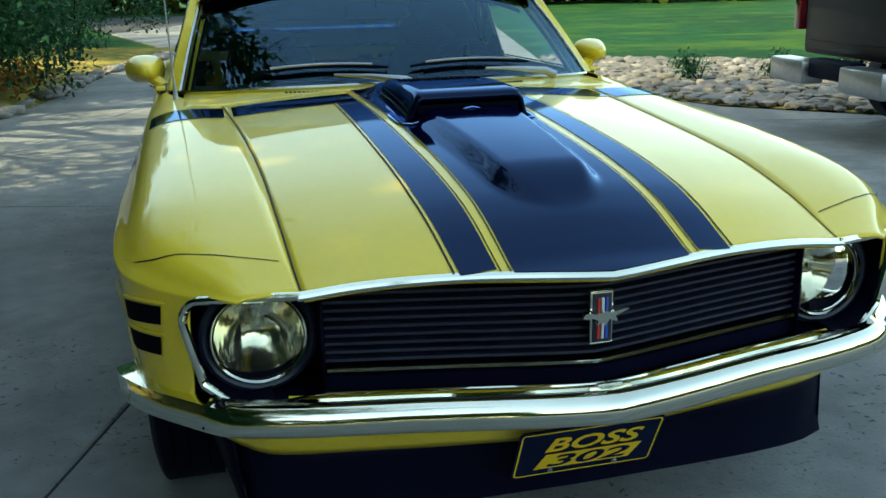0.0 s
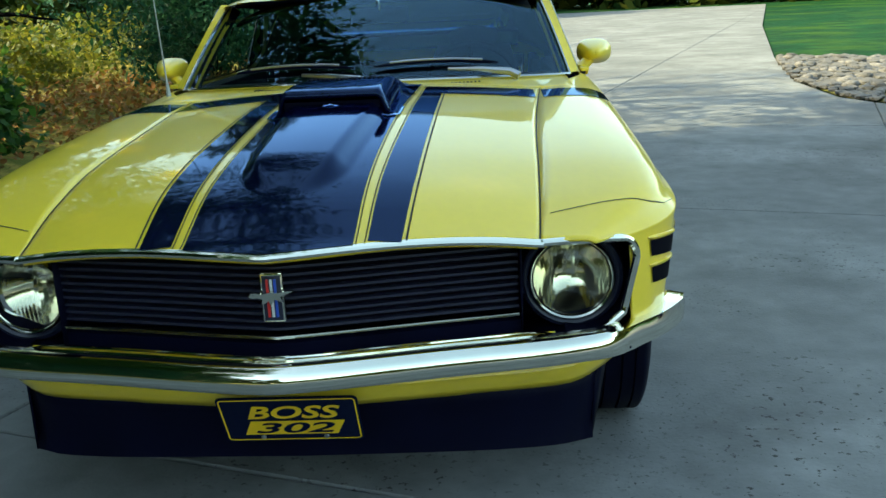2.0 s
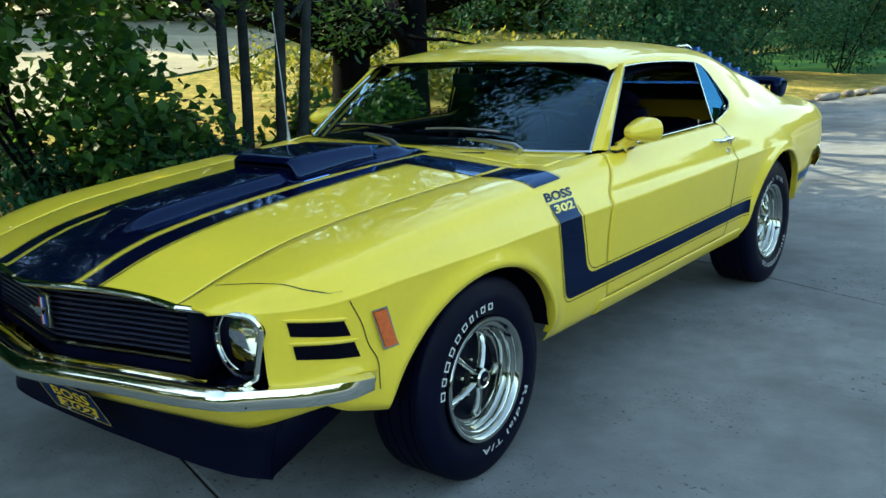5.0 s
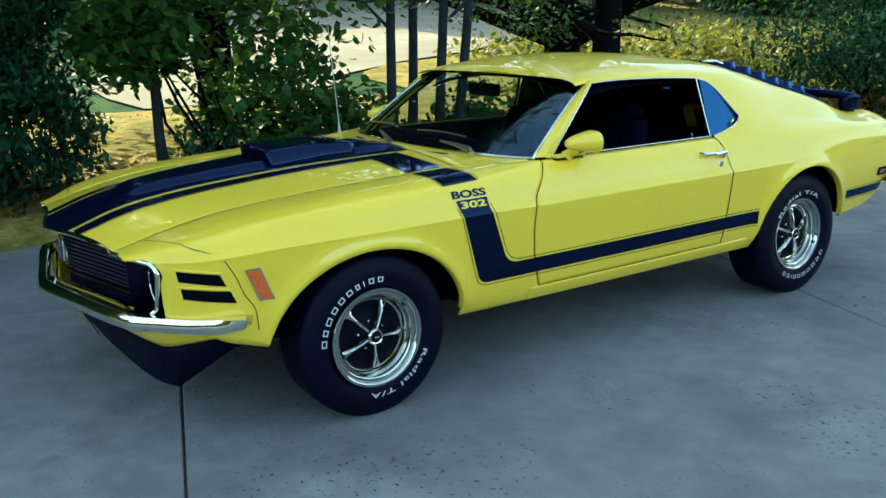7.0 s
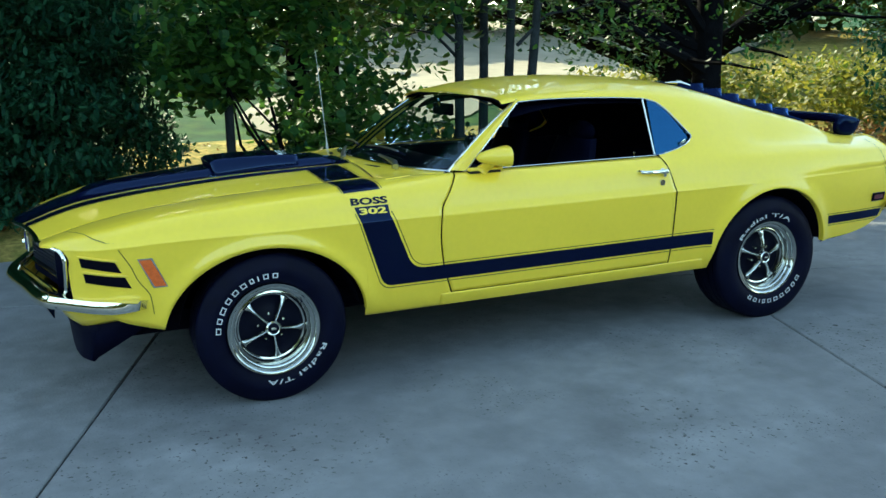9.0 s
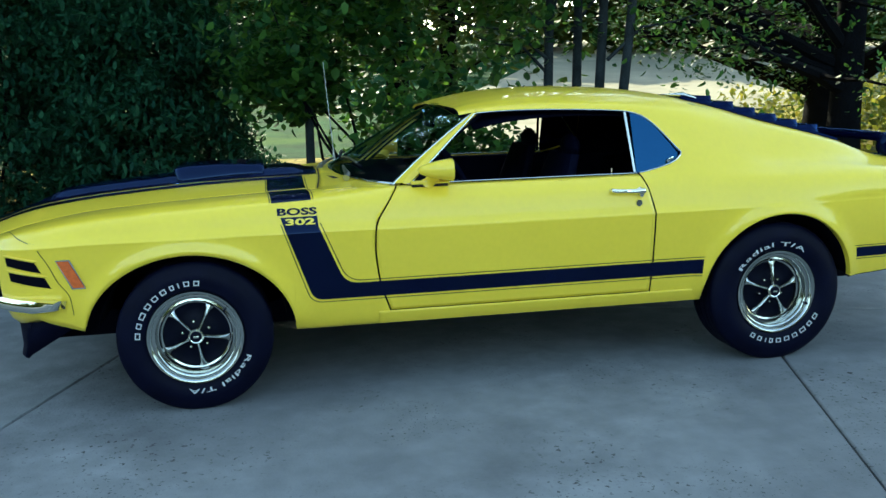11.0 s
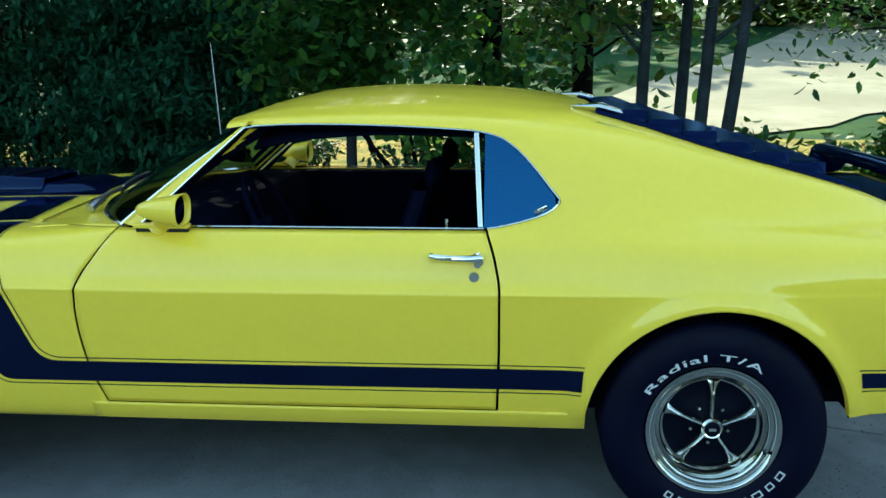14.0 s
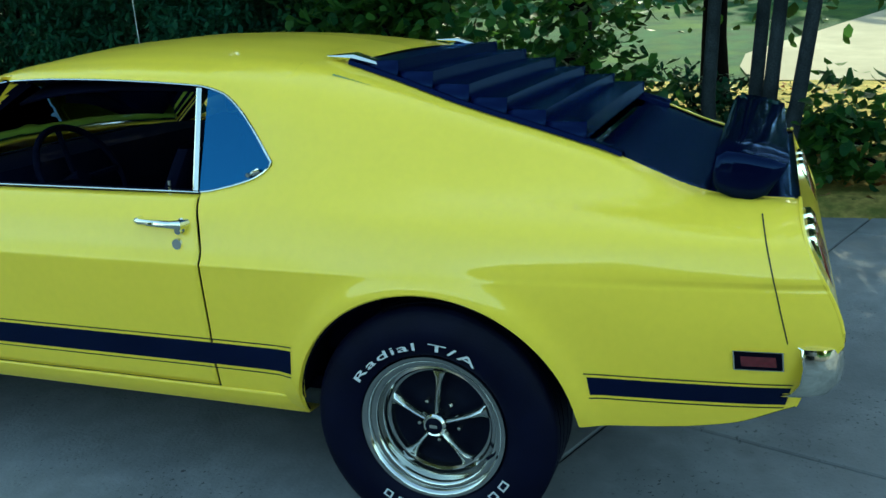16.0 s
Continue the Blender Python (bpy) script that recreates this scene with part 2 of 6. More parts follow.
REAR_Y = [1.22, 1.30, 1.50, 1.75, 2.0, 2.3, 2.52, 2.75, 3.14, 3.467, 3.75]
REAR_X = [(0, .30, .48, .60, .655, .685, .735, .785, .840, .872, .888),
          (0, .30, .48, .60, .660, .690, .735, .785, .840, .872, .888),
          (0, .30, .48, .60, .670, .698, .735, .785, .840, .872, .888),
          (0, .30, .48, .60, .672, .702, .735, .785, .840, .872, .888),
          (0, .30, .48, .60, .672, .702, .735, .785, .840, .872, .888),
          (0, .30, .48, .60, .668, .702, .747, .800, .842, .873, .890),
          (0, .30, .52, .61, .668, .705, .752, .805, .847, .877, .893),
          (0, .30, .56, .62, .672, .712, .760, .812, .853, .881, .896),
          (0, .30, .60, .64, .680, .716, .762, .812, .850, .872, .882),
          (0, .30, .62, .66, .700, .735, .770, .802, .832, .850, .860),
          (0, .30, .62, .66, .690, .715, .740, .765, .788, .805, .812)]
REAR_Z = [(1.268, 1.266, 1.262, 1.255, 1.240, 1.20, 1.10, .95, .905, .832, .787),
          (1.300, 1.294, 1.284, 1.270, 1.250, 1.20, 1.10, .95, .905, .832, .787),
          (1.337, 1.328, 1.310, 1.287, 1.259, 1.21, 1.10, .95, .905, .832, .787),
          (1.350, 1.340, 1.320, 1.293, 1.262, 1.21, 1.10, .95, .905, .832, .787),
          (1.343, 1.333, 1.312, 1.285, 1.253, 1.20, 1.10, .95, .905, .832, .787),
          (1.311, 1.303, 1.288, 1.263, 1.219, 1.17, 1.08, .975, .905, .832, .787),
          (1.252, 1.248, 1.236, 1.212, 1.165, 1.11, 1.03, .955, .903, .838, .792),
          (1.180, 1.180, 1.165, 1.145, 1.090, 1.035, .975, .938, .898, .842, .796),
          (1.070, 1.070, 1.058, 1.045, 1.010, .978, .950, .928, .893, .848, .800),
          (.965, .965, .952, .948, .940, .930, .918, .905, .882, .842, .800),
          (.955, .955, .945, .942, .934, .924, .910, .895, .872, .838, .802)]

def rear_points(y):
    xs, zs = ramp(REAR_Y, REAR_X, y), ramp(REAR_Y, REAR_Z, y)
    soft = smooth01(2.1, 2.8, y)
    kx, kz = crease_x(y), crease_z(y)
    swell = [0.0] * 8 + [0.007, 0.008, 0.007]
    return [(xs[..., i] + swell[i] * soft, zs[..., i]) for i in range(11)] + [(kx - 0.0055 + 0.003 * soft, kz + 0.008), (kx - 0.0014 * soft, kz)] + lower_points(y)

def surf(points, y, u):
    """A point of the skin at station y and section coordinate u (control points at whole numbers)."""
    y, u = np.broadcast_arrays(np.asarray(y, float), np.asarray(u, float))
    C = np.stack([np.stack(np.broadcast_arrays(a, b), -1) + 0 * y[..., None] for a, b in points(y)], -2)
    n = C.shape[-2]
    u = np.clip(u, 0, n - 1)
    k = np.minimum(u.astype(int), n - 2)
    t = (u - k)[..., None]
    def at(i):
        return np.take_along_axis(C, np.clip(i, 0, n - 1)[..., None, None].repeat(2, -1), -2)[..., 0, :]
    p0, p1, p2, p3 = at(k - 1), at(k), at(k + 1), at(k + 2)
    def seg(a, b):
        return np.maximum(np.linalg.norm(a - b, axis=-1, keepdims=True), 1e-6)
    d1, d0, d2 = seg(p2, p1), seg(p1, p0), seg(p3, p2)
    m1 = np.where((k > 0)[..., None], ((p1 - p0) / d0 * d1 + (p2 - p1) / d1 * d0) / (d0 + d1), (p2 - p1) / d1)
    m2 = np.where((k < n - 2)[..., None], ((p2 - p1) / d1 * d2 + (p3 - p2) / d2 * d1) / (d1 + d2), (p2 - p1) / d1)
    q = p1 * (1 + 2 * t) * (1 - t) ** 2 + m1 * d1 * t * (1 - t) ** 2 + p2 * t * t * (3 - 2 * t) + m2 * d1 * t * t * (t - 1)
    return np.stack([q[..., 0], y, q[..., 1]], -1)

def u_for(points, y, value, axis, lo, hi):
    """The section coordinate between lo and hi at which x (axis 0) or z (axis 2) has that value."""
    us = np.linspace(lo, hi, 90)
    P = surf(points, np.full(90, float(y)), us)[:, axis]
    return float(np.interp(value, P[::-1], us[::-1]) if P[0] > P[-1] else np.interp(value, P, us))

ARCH = {"front": (-0.012, 0.325, 0.445, 0.374), "rear": (2.749, 0.335, 0.394, 0.397)}   # y, z, half length, height

def flare(P):
    """Rolls the lips of the wheel arches outwards."""
    P = np.array(P, float)
    for cy, cz, ry, rz in ARCH.values():
        e = np.sqrt(((P[..., 1] - cy) / ry) ** 2 + ((P[..., 2] - cz) / rz) ** 2)
        d = (e - 1) * 0.4
        P[..., 0] += np.where(P[..., 2] > 0.3, 0.022 * np.exp(-(np.maximum(d, 0) / 0.045) ** 2), 0) * smooth01(0.30, 0.42, P[..., 2])
    return P

def tail_lean(z):
    return ramp([0.40, 0.50, 0.62, 0.66, 0.95, 1.1], [0.0, 0.022, 0.085, 0.105, 0.0, 0.0], z)

def skin(y, z):
    """The left side's point at station y and height z."""
    if y < 0.84:
        pts, lo, hi = front_points, 2, 14
    elif y < 2.06:
        pts, lo, hi = front_points, 0, 14
    else:
        pts, lo, hi = rear_points, 3, 19
        q = y
        for _ in range(6):
            q = y - float(tail_lean(z) * smooth01(3.2, 3.62, q))
        p = flare(surf(pts, q, u_for(pts, q, z, 2, lo, hi)))
        return np.array((p[0], y, p[2]))
    return flare(surf(pts, y, u_for(pts, y, z, 2, lo, hi)))

def bulge(x, y):
    """The raised spear of the hood, wide at the scoop and rounded towards the nose."""
    half = np.where(y < -0.62, 0.122 * np.sqrt(np.clip(1 - ((y + 0.62) / 0.17) ** 2, 0, 1)), 0.122 + (y + 0.62) * 0.06)
    half = np.minimum(half, 0.17)
    d = half - np.abs(x)
    return 0.034 * smooth01(-0.006, 0.040, d) * smooth01(-0.80, -0.62, y) * (1 - 0.8 * smooth01(0.45, 0.58, y))

def top(x, y, lift=0.0):
    """A point of the hood, or of the fender beside it."""
    h = float(hood_half(y))
    ax = abs(x)
    if ax <= h:
        zc, ze = float(hood_mid_z(y)), float(hood_edge_z(y))
        z = zc - (zc - ze) * (ax / h) ** 1.8 + float(bulge(x, y))
    else:
        z = surf(front_points, y, u_for(front_points, y, ax, 0, 0, 5))[2]
    return (x, y, z + lift)

def hood_front(x):
    return ramp([0, 0.03, 0.27, 0.45, 0.60, 0.75], [-1.008, -1.004, -0.947, -0.915, -0.895, -0.80], np.abs(x))

def door_gap(z):
    """The door's front edge."""
    return ramp([0.30, 0.33, 0.448, 0.538, 0.68, 0.758, 0.876, 0.95], [0.875, 0.870, 0.831, 0.806, 0.792, 0.796, 0.862, 0.915], z)

def door_back(z):
    return ramp([0.30, 0.39, 0.60, 0.765, 0.85, 0.95], [2.088, 2.090, 2.095, 2.095, 2.082, 2.050], z)

car = tagged(new("car"), "yellow vintage fastback muscle car with black stripes on driveway", "car")
GAP = 0.004

def both(name, vf, material, label="", angle=35, t=0.006):
    """A panel of the left side and its mirror image on the right."""
    obs = []
    for q in (vf, mirrored(vf)):
        ob = mesh_ob(name, *q, material, car, label, angle=angle)
        if t:
            thick(ob, t)
        obs.append(ob)
    return obs

# ---- front fenders, with the arch cut out of the columns ----
def arch_columns(y0, y1, cy, ry, step):
    a = np.linspace(0, math.pi, 46)
    inner = cy - (ry - 0.0005) * np.cos(a)
    left = np.linspace(y0, cy - ry - 0.0005, max(3, int((cy - ry - y0) / step)))
    right = np.linspace(cy + ry + 0.0005, y1, max(3, int((y1 - cy - ry) / step)))
    return np.concatenate([left, inner, right])

def sill_z(y):
    return ramp([-0.90, -0.85, -0.808, -0.797, -0.792, -0.78, -0.70, -0.60, -0.45, -0.43, 0.43, 0.5, 2.3, 2.36, 3.13, 3.2, 3.35, 3.5, 3.62, 3.75],
                [0.752, 0.749, 0.735, 0.660, 0.555, 0.525, 0.485, 0.43, 0.385, 0.380, 0.318, 0.316, 0.330, 0.332, 0.388, 0.392, 0.400, 0.420, 0.470, 0.52], y)

def under(y, arch):
    cy, cz, ry, rz = arch
    z = float(sill_z(y))
    if abs(y - cy) < ry:
        z = max(z, cz + rz * math.sqrt(1 - ((y - cy) / ry) ** 2))
    return z

def fender():
    ys = np.sort(np.concatenate([arch_columns(-0.895, 0.838, ARCH["front"][0], ARCH["front"][2], 0.016), np.linspace(-0.816, -0.78, 14)]))
    rows, P = 44, []
    for y in ys:
        ub = u_for(front_points, y, under(y, ARCH["front"]), 2, 2, 14)
        u = np.linspace(0, ub, rows)
        q = surf(front_points, np.full(rows, y), u)
        shift = smooth01(0.46, 0.838, y) * (door_gap(q[:, 2]) - GAP - 0.838)
        shift = np.where(q[:, 2] > 0.88, shift * 1.0, shift)
        P.append(flare(surf(front_points, y + shift, u)))
    return grid(P)
fenders = both("front_fender", fender(), YELLOW)

# ---- doors ----
def door():
    P = []
    for y in np.linspace(0, 1, 70):
        col = []
        for z in np.concatenate([np.linspace(0.936, 0.70, 30), np.linspace(0.69, 0.384, 20)]):
            a, b = float(door_gap(z)) + GAP, float(door_back(z)) - GAP
            yy = a + (b - a) * y
            col.append(surf(front_points, yy, u_for(front_points, yy, z, 2, 0, 14)))
        P.append(col)
    return grid(P)
doors = both("door", door(), YELLOW)
rocker = []
for y in np.linspace(0.80, 2.36, 50):
    rocker.append([surf(front_points, y, u_for(front_points, y, z, 2, 0, 14)) + (0.004, 0, 0) for z in np.linspace(0.379, 0.318, 7)] + [(0.76, y, 0.312)])
both("rocker_panel", grid(rocker), YELLOW)

# ---- quarter panels and roof ----
def win_low(y):
    return ramp([1.9, 2.05, 2.16, 2.24, 2.275], [0.938, 0.940, 0.962, 0.990, 1.020], y)

def win_high(y):
    return ramp([1.22, 1.30, 1.50, 2.00, 2.09, 2.14, 2.275], [1.232, 1.242, 1.250, 1.232, 1.212, 1.180, 1.030], y)

def tail_shift(P, ys):
    """Leans the tail's edge backwards towards the bumper."""
    P = np.array(P, float)
    P[..., 1] += tail_lean(P[..., 2]) * smooth01(3.2, 3.62, ys)
    return P

def quarter():
    """One skin: the band below the window's tip runs through, the sail panel above joins it behind the window."""
    ys = np.sort(np.concatenate([arch_columns(2.10, 3.635, ARCH["rear"][0], ARCH["rear"][2], 0.014), [2.275]]))
    tip = u_for(rear_points, 2.275, float(win_low(2.275)), 2, 4, 12)
    low, sail = [], []
    for y in ys:
        ua = u_for(rear_points, y, float(win_low(y)), 2, 4, 12) if y < 2.275 else tip
        ub = u_for(rear_points, y, under(y, ARCH["rear"]), 2, 4, 19)
        u = np.linspace(ua, ub, 44)
        q = surf(rear_points, np.full(44, y), u)
        shift = (1 - smooth01(2.10, 2.34, y)) * (door_back(q[:, 2]) + GAP - 2.10) * (1 - smooth01(0.97, 1.0, q[:, 2]))
        low.append(tail_shift(flare(surf(rear_points, y + shift, u)), np.full(44, y)))
        if y >= 2.275:
            v = np.linspace(2.0, ua, 18)
            sail.append(tail_shift(flare(surf(rear_points, np.full(18, y) + shift[0] * smooth01(2.0, ua, v), v)), np.full(18, y)))
    v, f = joined(grid(low), grid(sail))
    bm = bmesh.new()
    pts = [bm.verts.new(p) for p in v]
    for q in f:
        bm.faces.new([pts[i] for i in q])
    bmesh.ops.remove_doubles(bm, verts=bm.verts[:], dist=0.0004)
    bm.verts.index_update()
    out = [tuple(p.co) for p in bm.verts], [tuple(p.index for p in q.verts) for q in bm.faces]
    bm.free()
    return out
quarters = both("quarter_panel", quarter(), YELLOW, t=0)

def roof_half(sign):
    P = []
    for y in np.concatenate([np.linspace(1.225, 1.30, 8), np.linspace(1.32, 2.275, 54)]):
        ub = u_for(rear_points, y, float(win_high(y)), 2, 3, 9)
        P.append(surf(rear_points, np.full(40, y), np.linspace(0, ub, 40)))
    Q = [surf(rear_points, np.full(14, y), np.linspace(0, 2.0, 14)) for y in np.linspace(2.2752, 2.40, 8)]
    v = joined(grid(P), grid(Q))
    return v if sign > 0 else mirrored(v)
roof = mesh_ob("roof", *joined(roof_half(1), roof_half(-1)), YELLOW, car, angle=50)

# ---- hood and cowl ----
def hood_back(x):
    return ramp([0, 0.3, 0.65], [0.600, 0.590, 0.560], np.abs(x))

def hood():
    P = []
    for a in np.linspace(-1, 1, 109):
        col = []
        for b in np.concatenate([np.linspace(0, 0.12, 14)[:-1], np.linspace(0.12, 1, 80)]):
            x = a * 0.575
            y = float(hood_front(x)) + 0.004 + b * (float(hood_back(x)) - float(hood_front(x)) - 0.004)
            x = a * (float(hood_half(y)) - GAP)
            y = float(hood_front(x)) + 0.004 + b * (float(hood_back(x)) - float(hood_front(x)) - 0.004)
            col.append(top(x, y))
        P.append(col)
    return grid(P, flip=True)
thick(mesh_ob("hood", *hood(), YELLOW, car), 0.02)

def glass_base(x):
    """The lower edge of the windscreen: y and z."""
    return ramp([0, 0.3, 0.556, 0.70, 0.76], [0.665, 0.690, 0.760, 0.850, 0.905], abs(x)), ramp([0, 0.4, 0.76], [0.958, 0.953, 0.938], abs(x))

def cowl():
    P = []
    for x in np.linspace(-0.74, 0.74, 61):
        gy, gz = glass_base(x)
        a = float(hood_back(x)) + 0.006
        col = []
        for b in np.linspace(0, 1, 9):
            y = a + b * (float(gy) + 0.03 - a)
            zt = top(min(abs(x), float(hood_half(min(y, .65)))) , min(y, 0.9))[2] if abs(x) < 0.6 else float(hood_edge_z(y)) + 0.004
            w = smooth01(0, 1, b)
            col.append((x, y, zt * (1 - w) + (float(gz) - 0.006) * w - (0.004 if b == 0 else 0)))
        P.append(col)
    return grid(P, flip=True)
thick(mesh_ob("cowl", *cowl(), YELLOW, car), 0.01)

# ---- windscreen, pillars, side glass ----
def screen(x, v):
    """x as a share of the half width, v from the base to the top edge."""
    bx, tx = 0.752 * x, 0.650 * x
    by, bz = glass_base(bx)
    ty = 1.235 + 0.075 * abs(x) ** 2.2
    tz = 1.268 - 0.018 * x * x
    px, py, pz = bx + (tx - bx) * v, by + (ty - by) * v, bz + (tz - bz) * v
    return (float(px), float(py), float(pz + 0.012 * math.sin(math.pi * v)))
P = [[screen(a, b) for b in np.linspace(0, 1, 16)] for a in np.linspace(-1, 1, 33)]
mesh_ob("windscreen", *facing(grid(P), (0, -1, 1)), GLASS, car, "clear curved windscreen glass").visible_shadow = False
edge = [screen(-1, b) for b in np.linspace(0, 1, 12)] + [screen(a, 1) for a in np.linspace(-1, 1, 24)] + [screen(1, b) for b in np.linspace(1, 0, 12)] + [screen(a, 0) for a in np.linspace(1, -1, 24)]
mesh_ob("windscreen_trim", *tube(edge, 0.0075, 6), RIM, car, "bright chrome windscreen trim")
def side_x(z):
    return 0.792 - (z - 0.937) * 0.335
def pillar():
    P = []
    for v in np.linspace(0, 1, 10):
        a = np.array(screen(1.0, v)) + (0.006, 0.004, 0.004)
        z = 0.937 + (1.246 - 0.937) * v
        y = 0.965 + (1.300 - 0.965) * v
        b = np.array((side_x(z) + 0.004, y, z))
        m = (a + b) / 2 + (0.012, -0.004, 0.006)
        c = b + (-0.05, 0.005, 0)
        d = a + (-0.035, 0.03, -0.02)
        P.append([a, m, b, c, d])
    return grid(P, closed_v=True)
both("windscreen_pillar", pillar(), YELLOW, t=0)
def pillar_lining():
    P = []
    for v in np.linspace(0, 1, 10):
        a = np.array(screen(1.0, v)) + (-0.010, 0.012, -0.010)
        z, y = 0.937 + 0.309 * v, 0.965 + 0.335 * v
        b = np.array((side_x(z) - 0.004, y + 0.006, z))
        P.append([b, b + (-0.052, 0.004, -0.004), np.array(screen(1.0, v)) + (-0.036, 0.038, -0.026), a])
    return grid(P)
both("pillar_lining", pillar_lining(), VINYL, t=0)
def window_line():
    """The chrome round the side windows, from the pillar's foot over the roof rail to the belt."""
    pts = [(side_x(z) + 0.006, 0.965 + (z - 0.937) / 0.309 * 0.335, z) for z in np.linspace(0.937, 1.236, 9)]
    for y in np.linspace(1.31, 2.272, 40):
        z = float(win_high(y)) - 0.003
        p = surf(rear_points, y, u_for(rear_points, y, z, 2, 3, 9))
        pts.append((p[0] + 0.004, p[1], p[2]))
    for y in np.linspace(2.27, 2.055, 12):
        z = float(win_low(y)) + 0.003
        p = surf(rear_points, y, u_for(rear_points, y, z, 2, 4, 12))
        pts.append((p[0] + 0.003, p[1], p[2]))
    return pts
both("window_trim", tube(window_line(), 0.0034, 6), RIM, "thin chrome window surround", t=0)
both("belt_trim", tube([(0.792, 0.955, 0.940), (0.795, 1.3, 0.942), (0.795, 1.7, 0.942), (0.792, 2.045, 0.941)], 0.0030, 6), RIM, "thin chrome beltline strip", t=0)
post = [(side_x(z) + 0.002, 2.035 - (z - 0.945) * 0.06, z) for z in np.linspace(0.945, 1.222, 6)]
both("window_post", tube(post, 0.0085, 8, squash=0.6), RIM, "upright chrome quarter window post", t=0)
qg = []
for a in np.linspace(0, 1, 9):
    y = 2.045 + 0.215 * a
    lo, hi = float(win_low(y)) + 0.004, float(win_high(y)) - 0.004
    hi = max(hi, lo + 0.004)
    qg.append([(side_x(z) + 0.003 - 0.004, y, z) for z in np.linspace(lo, hi, 8)])
for ob in both("quarter_window", facing(grid(qg), (1, 0, 0)), TINTED, "fixed tinted quarter window glass", t=0):
    ob.visible_shadow = False

for s in (1, -1):
    latch = mesh_ob("window_latch", *box(0, 0, 0, 0.006, 0.030, 0.014, 0.003, pose(s * (side_x(1.00) + 0.006), 2.222, 1.000, 28, 0, 0)), CHROME, car, "small chrome quarter window latch")
    mesh_ob("latch_knob", *tube([(s * (side_x(0.998) + 0.006), 2.205, 0.994), (s * (side_x(0.998) + 0.016), 2.203, 0.993)], 0.007, 10), CHROME, latch)

# ---- inner body: dark tub, floor and wheel wells, so that nothing is seen through ----
def liner(cy, cz, r):
    P = []
    for a in np.linspace(0.17, math.pi - 0.17, 24):
        P.append([(x, cy - r * math.cos(a), cz + r * math.sin(a)) for x in (0.50, 0.66, 0.80, 0.865)])
    inner = [(0.50, cy - r * math.cos(a), cz + r * math.sin(a)) for a in np.linspace(0.17, math.pi - 0.17, 24)] + [(0.50, cy, cz - 0.05)]
    return joined(grid(P), (inner, [(i, i + 1, 24) for i in range(23)]))
both("wheel_well", liner(0.0, 0.33, 0.40), DARK, t=0)
both("wheel_well", liner(2.745, 0.335, 0.40), DARK, t=0)
mesh_ob("underbody", *joined(box(0, 0.0, 0.42, 1.0, 1.55, 0.30, 0.03), box(0, 1.50, 0.36, 1.50, 1.60, 0.06, 0.02),
        box(0, 2.8, 0.42, 1.0, 1.30, 0.25, 0.03), box(0, 1.4, 0.27, 0.08, 2.4, 0.08, 0.02)), DARK, car)
mesh_ob("engine_bay_liner", *joined(box(0, -0.05, 0.68, 1.02, 1.25, 0.22, 0.05)), DARK, car)

# ---- cabin ----
mesh_ob("cabin_floor", *joined(box(0, 1.75, 0.37, 1.45, 1.9, 0.04)), VINYL, car)
mesh_ob("firewall", *joined(box(0, 0.80, 0.65, 1.45, 0.04, 0.56)), DARK, car)
dash = [[(x, 0.80 + 0.42 * a + 0.03 * abs(x), 0.925 + 0.012 * math.sin(a * 3.1) - 0.20 * max(0, a - 0.8) * 5) for a in np.linspace(0, 1, 14)] for x in np.linspace(-0.70, 0.70, 12)]
thick(mesh_ob("dashboard", *grid(dash, flip=True), VINYL, car, "black padded dashboard"), 0.02)
def seat(cx):
    back = []
    for v in np.linspace(0, 1, 12):
        w = 0.245 - 0.07 * v ** 3
        y, z = 1.66 + 0.17 * v, 0.50 + 0.52 * v
        ring = []
        for k in range(18):
            a = 2 * math.pi * k / 18
            ring.append((cx + w * math.copysign(abs(math.cos(a)) ** 0.5, math.cos(a)), y + 0.055 * (1 - 0.3 * v) * math.copysign(abs(math.sin(a)) ** 0.7, math.sin(a)), z))
        back.append(ring)
    b = grid(back, closed_v=True)
    head = []
    for v in np.linspace(0.02, 0.98, 8):
        r = math.sin(math.pi * v) ** 0.45
        head.append([(cx + 0.125 * r * math.cos(2 * math.pi * k / 16), 1.86 + 0.035 * r * math.sin(2 * math.pi * k / 16), 0.99 + 0.12 * v) for k in range(16)])
    s = mesh_ob("seat", *box(cx, 1.50, 0.47, 0.50, 0.52, 0.15, 0.05), VINYL, car, "black vinyl bucket seat")
    mesh_ob("backrest", *b, VINYL, s)
    mesh_ob("headrest", *grid(head, closed_v=True), VINYL, s)
seat(0.37)
seat(-0.37)
mesh_ob("rear_bench", *joined(box(0, 2.18, 0.50, 1.10, 0.40, 0.16, 0.05), box(0, 2.42, 0.70, 1.10, 0.14, 0.44, 0.05)), VINYL, car, "black vinyl rear bench")
for s in (1, -1):
    mesh_ob("door_inner_panel", *box(0.742 * s, 1.5, 0.668, 0.085, 1.14, 0.53, 0.02), VINYL, car)
    mesh_ob("cabin_side_panel", *box(0.68 * s, 2.30, 0.70, 0.05, 0.50, 0.46, 0.02), VINYL, car)
lining_v, lining_f = quarter()
lining_v = np.array(lining_v)
for s in (1, -1):
    mesh_ob("cabin_lining", [(s * (p[0] - 0.022), p[1] + 0.004, p[2] - 0.010) for p in lining_v], [q if s > 0 else q[::-1] for q in lining_f], VINYL, car)
roof_v, roof_f = joined(roof_half(1), roof_half(-1))
mesh_ob("roof_lining", [(p[0] * 0.975, p[1] + 0.004, p[2] - 0.012) for p in roof_v], roof_f, VINYL, car)
